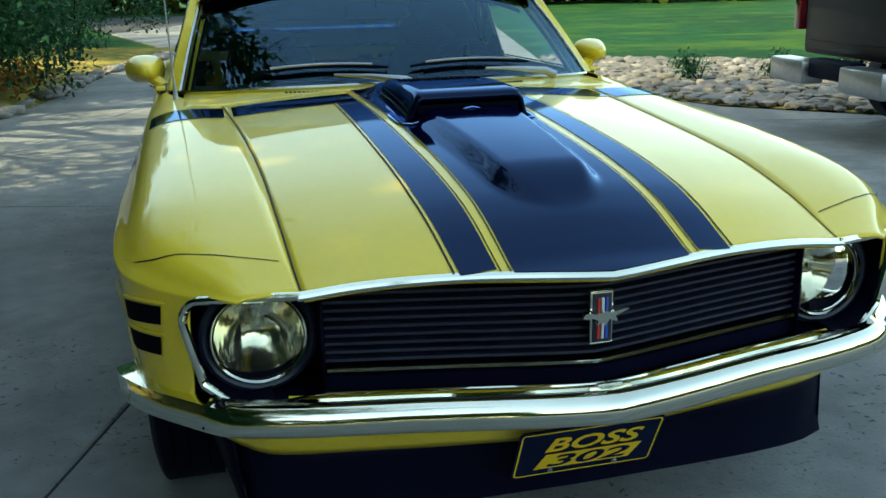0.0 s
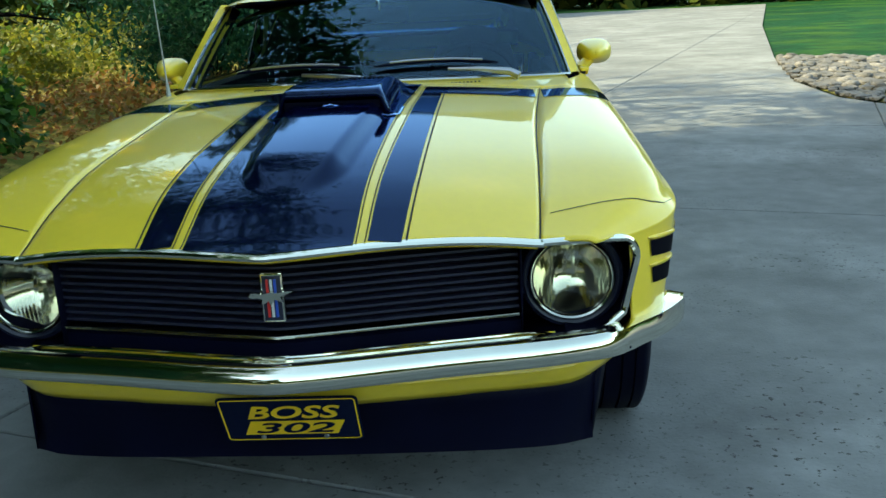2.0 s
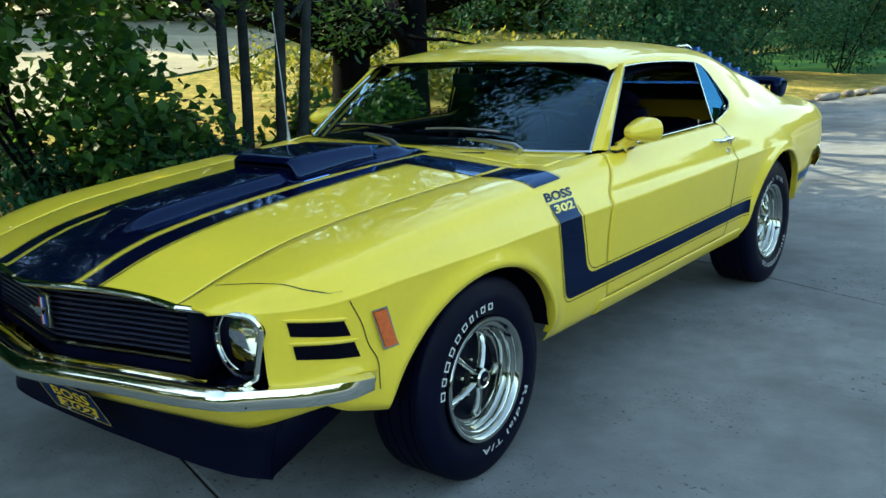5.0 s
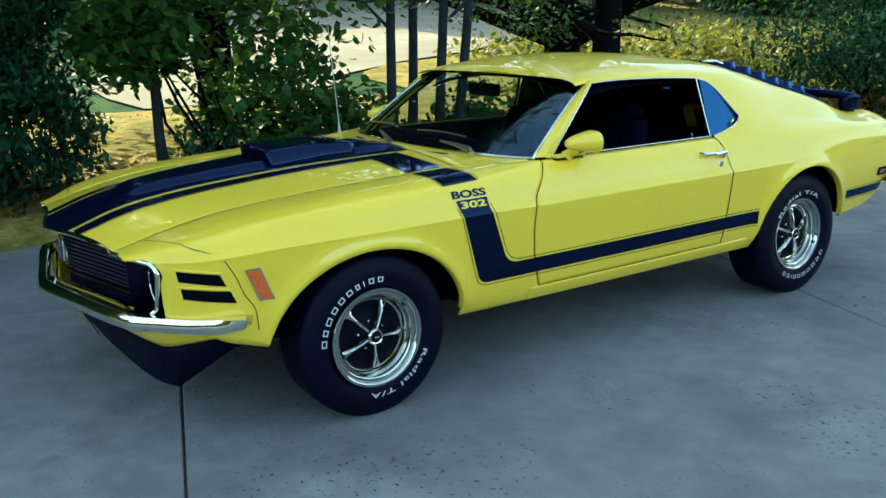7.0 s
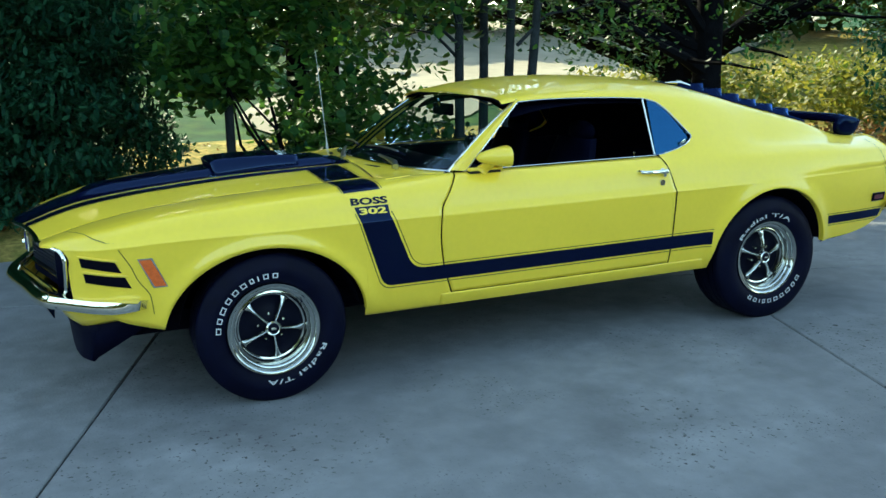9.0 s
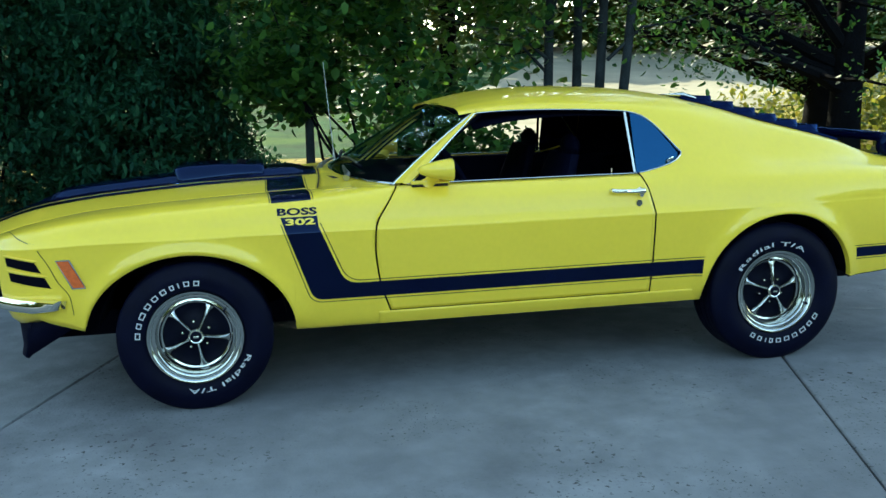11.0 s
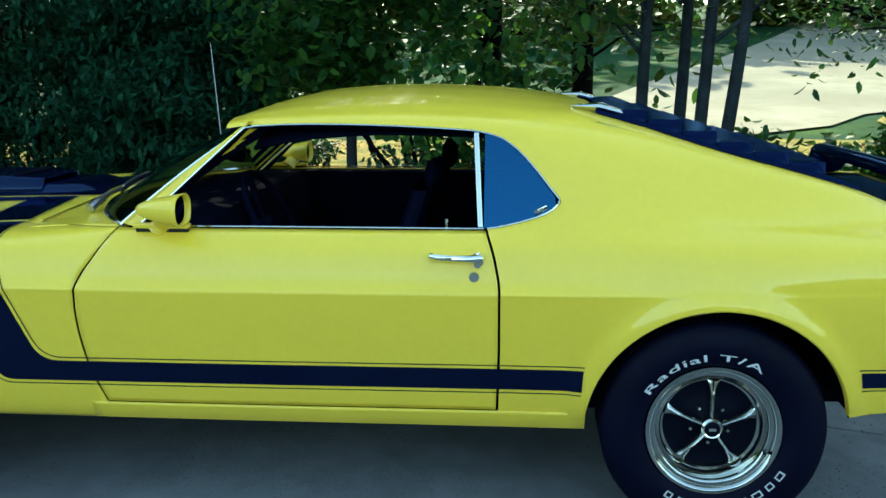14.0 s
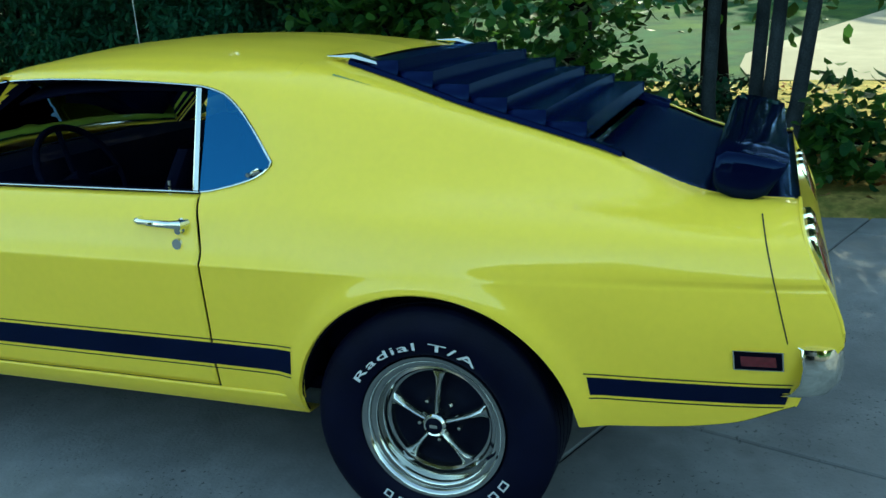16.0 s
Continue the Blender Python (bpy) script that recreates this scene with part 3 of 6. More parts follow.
headliner = [[(x, y, float(ramp(REAR_Y, REAR_Z, y)[..., 0]) - 0.045 - 0.10 * abs(x / 0.66) ** 3) for x in np.linspace(-0.63, 0.63, 12)] for y in np.linspace(1.30, 2.40, 12)]
thick(mesh_ob("headliner", *grid(headliner), VINYL, car), 0.01)
wheel_m = pose(0.37, 1.29, 0.885, -62, 0, 0)
ring = [wheel_m @ Vector((0.19 * math.cos(a), 0.19 * math.sin(a), 0)) for a in np.linspace(0, 2 * math.pi, 41)]
sw = mesh_ob("steering_wheel", *joined(tube(ring, 0.012, 8, cap=False)), VINYL, car, "thin-rimmed black steering wheel")
mesh_ob("spoke", *joined(*[tube([wheel_m @ Vector((0.19 * math.cos(a), 0.19 * math.sin(a), 0)), wheel_m @ Vector((0.03 * math.cos(a), 0.03 * math.sin(a), -0.03))], 0.011, 6) for a in (0.0, math.pi, -math.pi / 2)]), VINYL, sw)
mesh_ob("steering_column", *tube([wheel_m @ Vector((0, 0, 0)), wheel_m @ Vector((0, 0, -0.35))], 0.03, 10), VINYL, sw)
im = mesh_ob("interior_mirror", *box(0, 1.20, 1.185, 0.24, 0.03, 0.065, 0.012), VINYL, car, "black rear-view mirror on windscreen")
mesh_ob("mirror_stem", *tube([(0, 1.185, 1.20), (0, 1.17, 1.245)], 0.007, 6), CHROME, im)
for s in (1, -1):
    mesh_ob("lock_pin", *tube([(0.765 * s, 1.93, 0.93), (0.763 * s, 1.93, 0.965)], [0.004, 0.006], 8), CHROME, car)

# ---- rear window frame, louvres, deck ----
P = [[(x, y, float(ramp(REAR_Y, REAR_Z, y)[..., 2]) - 0.02) for x in np.linspace(-0.60, 0.60, 8)] for y in np.linspace(2.39, 3.135, 14)]
thick(mesh_ob("rear_window", *grid(P), GLASS, car, "sloping rear window glass under the louvres"), 0.004).visible_shadow = False
def louvre_frame(s):
    P = []
    for y in np.linspace(2.395, 3.20, 20):
        p = surf(rear_points, y, 2.0)
        P.append([(s * (p[0] + 0.012), y, p[2] + 0.002), (s * (p[0] + 0.006), y, p[2] + 0.013), (s * (p[0] - 0.02), y, p[2] + 0.015), (s * (p[0] - 0.06), y, p[2] - 0.01)])
    return grid(P, flip=s < 0)
louvres = tagged(new("rear_window_louvres"), "satin black slatted rear window louvre panel")
louvres.parent = car
for s in (1, -1):
    mesh_ob("louvre_rail", *facing(louvre_frame(s), (0, 0, 1)), LOUVRE, louvres)
def slat(y0):
    p = surf(rear_points, y0, 2.0)
    q = surf(rear_points, y0 + 0.128, 2.0)
    half = p[0] - 0.018
    P = []
    for x in np.linspace(-1, 1, 13):
        arch_up = 0.004 * (1 - x * x)
        hx = (half + (q[0] - p[0]) * np.array((0, 0.9, 1, 0.9, 0.85, 0))) * x
        P.append([(hx[0], y0, p[2] + 0.018 + arch_up), (hx[1], y0 + 0.118, p[2] + 0.020 + arch_up), (hx[2], y0 + 0.123, q[2] + 0.012 + arch_up), (hx[3], y0 + 0.114, q[2] + 0.008 + arch_up), (hx[4], y0 + 0.110, p[2] + 0.008 + arch_up), (hx[5], y0 + 0.004, p[2] + 0.008 + arch_up)])
    v, f = grid(P, closed_v=True)
    n = len(v)
    return list(map(tuple, v)), list(f) + [tuple(range(6))[::-1], tuple(range(n - 6, n))]
def slat_end(y0, s):
    """Side plate that closes a slat down to its rail, leaning out at the foot."""
    p, q = surf(rear_points, y0, 2.0), surf(rear_points, y0 + 0.123, 2.0)
    P = []
    for t in np.linspace(0, 1, 4):
        x, z, y = p[0] + (q[0] - p[0]) * t, p[2] + (q[2] - p[2]) * t, y0 + 0.123 * t
        P.append([(s * (x - 0.017), y, p[2] + 0.020 + 0.001 * t), (s * (x - 0.012), y, (p[2] + 0.019 + z) / 2), (s * (x + 0.001), y, z + 0.006)])
    return grid(P)
for k in range(6):
    one = mesh_ob("slat", *facing(slat(2.43 + k * 0.110)), LOUVRE, louvres)
    for s in (1, -1):
        thick(mesh_ob("slat_end", *facing(slat_end(2.43 + k * 0.110, s), (s, 0, 0.5)), LOUVRE, one), 0.003)
for s in (1, -1):
    mesh_ob("louvre_hinge", *tube([(0.48 * s, 2.32, 1.294), (0.48 * s, 2.41, 1.292), (0.48 * s, 2.51, 1.264)], [0.004, 0.026, 0.014], 8, squash=0.5), CHROME, louvres, "chrome louvre hinge on roof edge")
deck = [[(x, y, float(ramp(REAR_Y, REAR_Z, y)[..., 2]) - 0.010) for x in np.linspace(-0.625, 0.625, 14)] for y in np.linspace(3.12, 3.635, 12)]
thick(mesh_ob("boot_lid", *facing(grid(deck), (0, 0, 1)), LOUVRE, car, "black boot lid panel"), 0.02)
for s in (1, -1):
    mesh_ob("deck_edge", *tube([tuple(np.array(surf(rear_points, y, 2.0)) * (s, 1, 1) - (s * 0.004, 0, 0.002)) for y in np.linspace(3.15, 3.62, 16)], 0.004, 6), YELLOW, car)
# the tail panel spans from the end of one quarter panel to the other
u_end = u_for(rear_points, 3.635, under(3.635, ARCH["rear"]), 2, 4, 19)
tail_edge = tail_shift(flare(surf(rear_points, np.full(40, 3.635), np.linspace(2.0, u_end, 40))), np.full(40, 3.635))
tail = [[(p[0] * s, p[1], p[2]) for p in tail_edge] for s in np.linspace(-1, 1, 15)]
mesh_ob("tail_panel", *grid(tail, flip=True), YELLOW, car)
both("quarter_edge", tube([tuple(p - np.array((0.004, 0.003, 0))) for p in tail_edge], 0.006, 8), YELLOW, t=0)
for s in (1, -1):
    for k in range(3):
        lamp = mesh_ob("tail_lamp", *box(0, 0, 0, 0.085, 0.05, 0.16, 0.012, pose((0.38 + 0.125 * k) * s, 3.674, 0.79, 19)), CHROME, car, "chrome framed upright tail lamp")
        mesh_ob("lens", *box(0, 0, 0, 0.068, 0.04, 0.14, 0.010, pose((0.38 + 0.125 * k) * s, 3.683, 0.79, 19)), RED, lamp)
mesh_ob("rear_valance", *box(0, 3.55, 0.55, 1.36, 0.10, 0.18, 0.04), YELLOW, car)
# rear wing: a blade with a thick nose, carried on rounded end plates
def wing():
    section = [(3.602, 1.034), (3.602, 1.040), (3.56, 1.054), (3.50, 1.068), (3.462, 1.073), (3.440, 1.069), (3.428, 1.055), (3.428, 1.038), (3.440, 1.026), (3.48, 1.020), (3.55, 1.026)]
    P = []
    for x in (-0.640, -0.634, -0.615, -0.45, -0.22, 0.0, 0.22, 0.45, 0.615, 0.634, 0.640):
        k = float(smooth01(0.612, 0.642, abs(x)))
        P.append([(x, y + (3.515 - y) * 0.08 * k, z - 0.010 * k * (z > 1.03) + 0.005 * (1 - (x / 0.64) ** 2)) for y, z in section])
    v, f = grid(P, closed_v=True)
    n, m = len(v), len(section)
    return list(map(tuple, v)), list(f) + [tuple(range(m))[::-1], tuple(range(n - m, n))]
w = mesh_ob("rear_spoiler", *facing(wing()), WING, car, "black boot-mounted rear wing", angle=50)
def spoiler_end(s):
    """End plate with a bowl-shaped foot; the outer face swells."""
    outline = [(3.598, 1.036), (3.560, 1.050), (3.500, 1.063), (3.455, 1.066), (3.432, 1.052), (3.424, 1.015), (3.426, 0.985), (3.440, 0.962), (3.475, 0.948), (3.520, 0.944), (3.556, 0.958), (3.580, 0.992), (3.596, 1.022)]
    P = []
    for dx, k in ((-0.030, 0.90), (-0.024, 0.97), (-0.006, 1.0), (0.010, 1.0), (0.021, 0.95), (0.027, 0.80), (0.030, 0.45)):
        P.append([(s * (0.628 + dx), 3.510 + (y - 3.510) * k, 1.008 + (z - 1.008) * k) for y, z in outline])
    v, f = grid(P, closed_v=True)
    n, m = len(v), len(outline)
    return list(map(tuple, v)), list(f) + [tuple(range(m))[::-1], tuple(range(n - m, n))]
for s in (1, -1):
    mesh_ob("spoiler_end", *facing(spoiler_end(s)), WING, w, "", angle=60)
# rear bumper
def rear_bumper():
    key = [(0, 3.728), (0.4, 3.732), (0.66, 3.740), (0.77, 3.744), (0.825, 3.728), (0.847, 3.690), (0.850, 3.655)]
    s = np.linspace(0, 6, 31)
    right = [(float(ramp(range(7), [k[0] for k in key], q)), float(ramp(range(7), [k[1] for k in key], q))) for q in s]
    path = [(-x, y) for x, y in right[::-1]] + right[1:]
    P = []
    for x, y in path:
        w = 0.975
        P.append([(x * w, y - 0.03, 0.648), (x * 0.992, y - 0.006, 0.640), (x, y, 0.600), (x * 0.996, y - 0.004, 0.560), (x * 0.985, y - 0.02, 0.532), (x * w, y - 0.045, 0.522)])
    return grid(P)
thick(mesh_ob("rear_bumper", *rear_bumper(), CHROME, car, "slim chrome rear bumper"), 0.006)

# ---- nose: chrome lip, headlamp surrounds, grille ----
def nose_y(x):
    """Plan of the grille opening's edge."""
    return float(hood_front(x))
lip = []
for x in np.linspace(-0.552, 0.552, 61):
    y = nose_y(x)
    z = top(x, y + 0.004)[2]
    lip.append([(x, y + 0.010, z + 0.002), (x, y - 0.004, z - 0.001), (x, y - 0.007, z - 0.006), (x, y - 0.004, z - 0.012), (x, y + 0.012, z - 0.014)])
mesh_ob("hood_lip_moulding", *grid(lip), CHROME, car, "chrome moulding along the hood's front edge")

def grille_y(x):
    return ramp([0, 0.03, 0.30, 0.55, 0.75], [-0.935, -0.930, -0.870, -0.815, -0.76], np.abs(x))
GR_TOP, GR_BOT = 0.752, 0.560
def rail(zc, h, d, half, material, name, label="", off=0.0):
    P = []
    for x in np.linspace(-half, half, 41):
        y = float(grille_y(x)) - off
        P.append([(x, y + d, zc + h / 2), (x, y, zc + h * 0.30), (x, y, zc - h * 0.30), (x, y + d, zc - h / 2)])
    return mesh_ob(name, *grid(P), material, grille, label)
P = [[(x, float(grille_y(x)) + 0.045, z) for z in np.linspace(0.775, 0.50, 4)] for x in np.linspace(-0.507, 0.507, 41)]
grille = mesh_ob("grille", *grid(P), DARK, car, "black horizontally slatted radiator grille")
GRILLE_BAR = mat("grille_bar_black", (0.014, 0.016, 0.034), 0.35, vary=0.1, scale=20)
for k in range(10):
    z = GR_TOP - 0.008 - k * 0.0165
    rail(z, 0.009, 0.022, 0.500, GRILLE_BAR, "grille_bar")
rail(0.580, 0.011, 0.02, 0.500, RIM, "grille_moulding", "chrome moulding under the slats", 0.012)
rail(0.548, 0.050, 0.02, 0.505, MATTE, "grille_sill", "", 0.0)
rail(0.5345, 0.017, 0.012, 0.575, YELLOW, "grille_lip", "yellow painted lip under the grille", 0.050)

def surround():
    """Chrome band from the hood's corner round the headlamp and along under the grille."""
    pts = []
    for a in np.linspace(0, 1, 10):
        x = 0.548 + 0.165 * a
        pts.append((x, float(ramp([0.548, 0.63, 0.713], [-0.902, -0.876, -0.835], x)), 0.753 - 0.012 * a * a))
    for a in np.linspace(0, 1, 8)[1:]:
        t = a * math.pi / 2
        pts.append((0.713 + 0.040 * math.sin(t), -0.835 + 0.028 * math.sin(t), 0.741 - 0.051 * (1 - math.cos(t))))
    for a in np.linspace(0, 1, 8)[1:]:
        pts.append((0.753 - 0.028 * a, -0.807 - 0.004 * a, 0.690 - 0.12 * a))
    for a in np.linspace(0, 1, 6)[1:]:
        pts.append((0.725 - 0.085 * a, -0.811 - 0.040 * a, 0.570 - 0.045 * math.sin(a * 1.57)))
    for x in np.linspace(0.60, 0.003, 26):
        pts.append((x, float(grille_y(x)) - 0.051, 0.532 + 0.0185 * min(1, (0.60 - x) / 0.08)))
    return pts
ring_pts = surround()
both("headlamp_surround", tube(ring_pts, [0.0085] * 29 + [0.0075, 0.006, 0.005] + [0.0042] * (len(ring_pts) - 32), 8), CHROME, "chrome band round headlamp and grille", t=0)
# bucket walls joining the surround to the recessed lamp
def bucket():
    P = []
    for p in ring_pts[:30]:
        c = np.array((0.618, -0.70, 0.635))
        p = np.array(p)
        d = p - c
        q = c + np.array((d[0] * 0.96, 0.0, d[2] * 0.96))
        P.append([p, (p + q) / 2 * (1, 1, 1), (q[0], -0.650, q[2])])
    return grid(P)
both("headlamp_bucket", bucket(), MATTE, t=0)
both("headlamp_backing", grid([[(x, -0.652 - 0.03 * (0.76 - x), z) for z in (0.755, 0.62, 0.50)] for x in (0.50, 0.63, 0.765)]), MATTE, t=0)
both("headlamp_divider", grid([[(0.508, y, z) for z in (0.762, 0.64, 0.515)] for y in (-0.842, -0.75, -0.655)]), MATTE, t=0.004)
both("headlamp_floor", grid([[(x, y, 0.516 - 0.012 * (y < -0.8)) for y in (-0.86, -0.78, -0.655)] for x in (0.500, 0.62, 0.735)]), MATTE, t=0.004)

LAMP_GREY = mat("headlamp_bucket_black", (0.010, 0.013, 0.030), 0.32, vary=0.15, scale=10, spec=0.4)
REFLECTOR = mat("headlamp_reflector", (0.86, 0.80, 0.62), 0.10, metal=1.0, vary=0.08, scale=30)
def lens_mat():
    """Clear fluted glass: upright ribs bend what is seen through it."""
    m = bpy.data.materials.new("headlamp_lens")
    m.use_nodes = True
    nt = m.node_tree
    n, l = nt.nodes, nt.links
    n.remove(n["Principled BSDF"])
    clear, gloss, mix, fres = n.new("ShaderNodeBsdfRefraction"), n.new("ShaderNodeBsdfGlossy"), n.new("ShaderNodeMixShader"), n.new("ShaderNodeFresnel")
    co, w, b = n.new("ShaderNodeTexCoord"), n.new("ShaderNodeTexWave"), n.new("ShaderNodeBump")
    w.bands_direction = "X"
    w.inputs["Scale"].default_value, w.inputs["Distortion"].default_value, w.inputs["Detail"].default_value = 34, 0.6, 1
    b.inputs["Strength"].default_value, b.inputs["Distance"].default_value = 0.35, 0.003
    l.new(co.outputs["Object"], w.inputs["Vector"]); l.new(w.outputs[1], b.inputs["Height"])
    clear.inputs["Color"].default_value, clear.inputs["IOR"].default_value, clear.inputs["Roughness"].default_value = (0.93, 0.95, 0.90, 1), 1.16, 0.01
    gloss.inputs["Roughness"].default_value, fres.inputs[0].default_value = 0.02, 1.5
    l.new(b.outputs[0], clear.inputs["Normal"])
    l.new(fres.outputs[0], mix.inputs[0]); l.new(clear.outputs[0], mix.inputs[1]); l.new(gloss.outputs[0], mix.inputs[2])
    l.new(mix.outputs[0], n["Material Output"].inputs[0])
    return m
LENS = lens_mat()
for s in (1, -1):
    c = (0.618 * s, 0, 0.635)
    lamp = mesh_ob("headlamp", *lathe([(-0.695, 0.118), (-0.745, 0.118), (-0.764, 0.112), (-0.768, 0.104), (-0.764, 0.097), (-0.748, 0.094)], 48, "y", c), LAMP_GREY, car, "round sealed-beam headlamp in dark bucket")
    mesh_ob("reflector", *lathe([(-0.690 - 0.060 * (r / 0.0905) ** 2, r) for r in (0.0905, 0.08, 0.068, 0.055, 0.042, 0.03, 0.018, 0.0005)], 48, "y", c), REFLECTOR, lamp, "silvered bowl reflector")
    mesh_ob("bulb_shield", *joined(lathe([(-0.692, 0.012), (-0.722, 0.012), (-0.727, 0.009), (-0.728, 0.0005)], 16, "y", c), tube([(c[0], -0.722, c[2] + 0.008), (c[0], -0.728, c[2] + 0.045), (c[0], -0.738, c[2] + 0.078)], 0.004, 6)), RIM, lamp)
    lens = mesh_ob("lens", *lathe([(-0.750, 0.0905), (-0.768, 0.084), (-0.778, 0.062), (-0.783, 0.035), (-0.784, 0.0005)], 48, "y", c), LENS, lamp, "fluted glass headlamp lens")
    lens.visible_shadow = False
    mesh_ob("retaining_ring", *lathe([(-0.752, 0.096), (-0.768, 0.0955), (-0.773, 0.091), (-0.768, 0.0875)], 48, "y", c), RIM, lamp, "thin chrome lamp ring")

# badge in the grille: framed tricolour bar with a running-animal outline as a plain shape
by = -0.962
badge = mesh_ob("grille_badge", *box(0, by + 0.010, 0.672, 0.046, 0.012, 0.104, 0.003), CHROME, car, "chrome framed tricolour grille badge")
mesh_ob("badge_field", *box(0, by + 0.003, 0.672, 0.038, 0.004, 0.095, 0.001), GRILLE_BAR, badge)
for k, m in enumerate((BADGE_RED, WHITE, BADGE_BLUE)):
    mesh_ob("badge_bar", *box(-0.0080 + 0.0080 * k, by, 0.672, 0.0055, 0.004, 0.080, 0.0008), m, badge)
silhouette = [(-0.062, 0.004), (-0.055, 0.013), (-0.040, 0.013), (-0.028, 0.010), (0.0, 0.014), (0.022, 0.012), (0.045, 0.016), (0.066, 0.016), (0.046, 0.009), (0.028, 0.004), (0.034, -0.010), (0.022, -0.006), (0.012, -0.002), (0.0, -0.016), (-0.006, -0.006), (-0.022, -0.014), (-0.020, -0.003), (-0.036, 0.002), (-0.052, 0.001)]
silhouette = [(0.72 * a, 0.9 * b + 0.004) for a, b in silhouette]
n = len(silhouette)
mesh_ob("badge_emblem", [(x, by - 0.014, 0.672 + z) for x, z in silhouette] + [(x, by - 0.004, 0.672 + z) for x, z in silhouette],
        [tuple(range(n)), tuple(range(2 * n - 1, n - 1, -1))] + [(i, i + n, (i + 1) % n + n, (i + 1) % n) for i in range(n)], CHROME, badge, smooth=False)

# ---- front valance, bumper, chin spoiler, plate ----
def val_y(x):
    return ramp([0, 0.03, 0.35, 0.60, 0.72, 0.80], [-0.985, -0.980, -0.930, -0.880, -0.80, -0.66], np.abs(x))
P = []
for x in np.linspace(-0.80, 0.80, 61):
    y = float(val_y(x))
    lift = 0.05 * smooth01(0.6, 0.8, abs(x))
    P.append([(x, y + 0.02, 0.520), (x, y - 0.002, 0.513), (x, y, 0.500), (x, y + 0.05, 0.49), (x, y + 0.075, 0.470 + lift * 0.5), (x, y + 0.065, 0.445 + lift), (x, y + 0.080, 0.412 + lift), (x, y + 0.110, 0.386 + lift), (x, y + 0.15, 0.380 + lift)])
thick(mesh_ob("front_valance", *grid(P), YELLOW, car), 0.004)
P = [[(x, float(val_y(x)) + 0.045, z) for z in (0.505, 0.475)] for x in np.linspace(-0.66, 0.66, 41)]
mesh_ob("valance_slot", *grid(P), MATTE, car)

def bumper():
    """Plan and blade section of the front bumper."""
    key_x = [0, 0.03, 0.35, 0.62, 0.68, 0.78, 0.86, 0.898, 0.905]
    key_y = [-1.065, -1.062, -0.995, -0.935, -0.910, -0.800, -0.690, -0.610, -0.570]
    t = np.concatenate([np.linspace(0, 0.62, 20), np.linspace(0.63, 0.905, 22)])
    P = []
    for x in np.concatenate([-t[::-1], t[1:]]):
        ax = abs(x)
        y = float(ramp(key_x, key_y, ax))
        rise = 0.020 * smooth01(0.62, 0.9, ax)
        h = 1 - 0.35 * smooth01(0.885, 0.905, ax)
        inx = (ax - 0.035 * smooth01(0.62, 0.86, ax)) * (1 if x >= 0 else -1)
        zc = 0.528 - rise
        P.append([(inx, y + 0.060, zc + 0.026 * h), (inx, y + 0.032, zc + 0.029 * h), (x, y + 0.016, zc + 0.025 * h), (x, y + 0.0075, zc + 0.010 * h), (x, y, zc - 0.013 * h), (x, y + 0.006, zc - 0.025 * h), (inx, y + 0.022, zc - 0.030 * h), (inx, y + 0.05, zc - 0.028 * h)])
    v, f = grid(P)
    n = len(v)
    return list(map(tuple, v)), list(f) + [tuple(range(8))[::-1], tuple(range(n - 8, n))]
thick(mesh_ob("front_bumper", *bumper(), CHROME, car, "slim chrome front bumper blade", angle=50), 0.004)
badge2 = mesh_ob("bumper_gap_badge", *joined(box(0, -1.00, 0.552, 0.05, 0.008, 0.016, 0.003), box(0, -1.003, 0.554, 0.085, 0.006, 0.005, 0.002)), CHROME, car)
sp = []
for x in np.linspace(-0.665, 0.665, 41):
    ax = abs(x)
    y = float(ramp([0, 0.40, 0.58, 0.665], [-0.800, -0.790, -0.770, -0.735], ax))
    yt = float(ramp([0, 0.40, 0.58, 0.665], [-0.850, -0.815, -0.770, -0.700], ax))
    sp.append([(x * 1.03, yt, 0.400), (x * 1.02, yt * 0.75 + y * 0.25, 0.36), (x, yt * 0.2 + y * 0.8, 0.28), (x, y - 0.010, 0.240), (x, y + 0.002, 0.234), (x, y + 0.05, 0.28)])
thick(mesh_ob("chin_spoiler", *grid(sp), MATTE, car, "black plastic front chin spoiler", angle=60), 0.006)
for s in (1, -1):
    end = [(0.683 * s, -0.702, 0.430), (0.663 * s, -0.740, 0.236), (0.735 * s, -0.50, 0.385), (0.745 * s, -0.48, 0.430)]
    thick(mesh_ob("spoiler_end", end, [(0, 1, 2, 3)], MATTE, car), 0.006)

def text_mesh(body, size, shear=0.0, extrude=0.0, space=1.0, bold=0.0):
    """Lettering as vertices and faces, in its own plane."""
    cu = bpy.data.curves.new("lettering", "FONT")
    cu.body, cu.size, cu.extrude, cu.space_character, cu.shear, cu.offset = body, size, extrude, space, shear, bold
    cu.align_x, cu.align_y, cu.resolution_u = "CENTER", "CENTER", 3
    ob = bpy.data.objects.new("lettering", cu)
    me = bpy.data.meshes.new_from_object(ob)
    v = np.array([tuple(p.co) for p in me.vertices])
    f = [tuple(p.vertices) for p in me.polygons]
    bpy.data.objects.remove(ob); bpy.data.meshes.remove(me)
    v[:, :2] -= (v[:, :2].min(0) + v[:, :2].max(0)) / 2
    return v, f
def fitted(body, width, height, **kw):
    v, f = text_mesh(body, 1.0, **kw)
    ext = v.max(0) - v.min(0)
    v = v.copy()
    v[:, 0] *= width / ext[0]
    v[:, 1] *= height / ext[1]
    return v, f
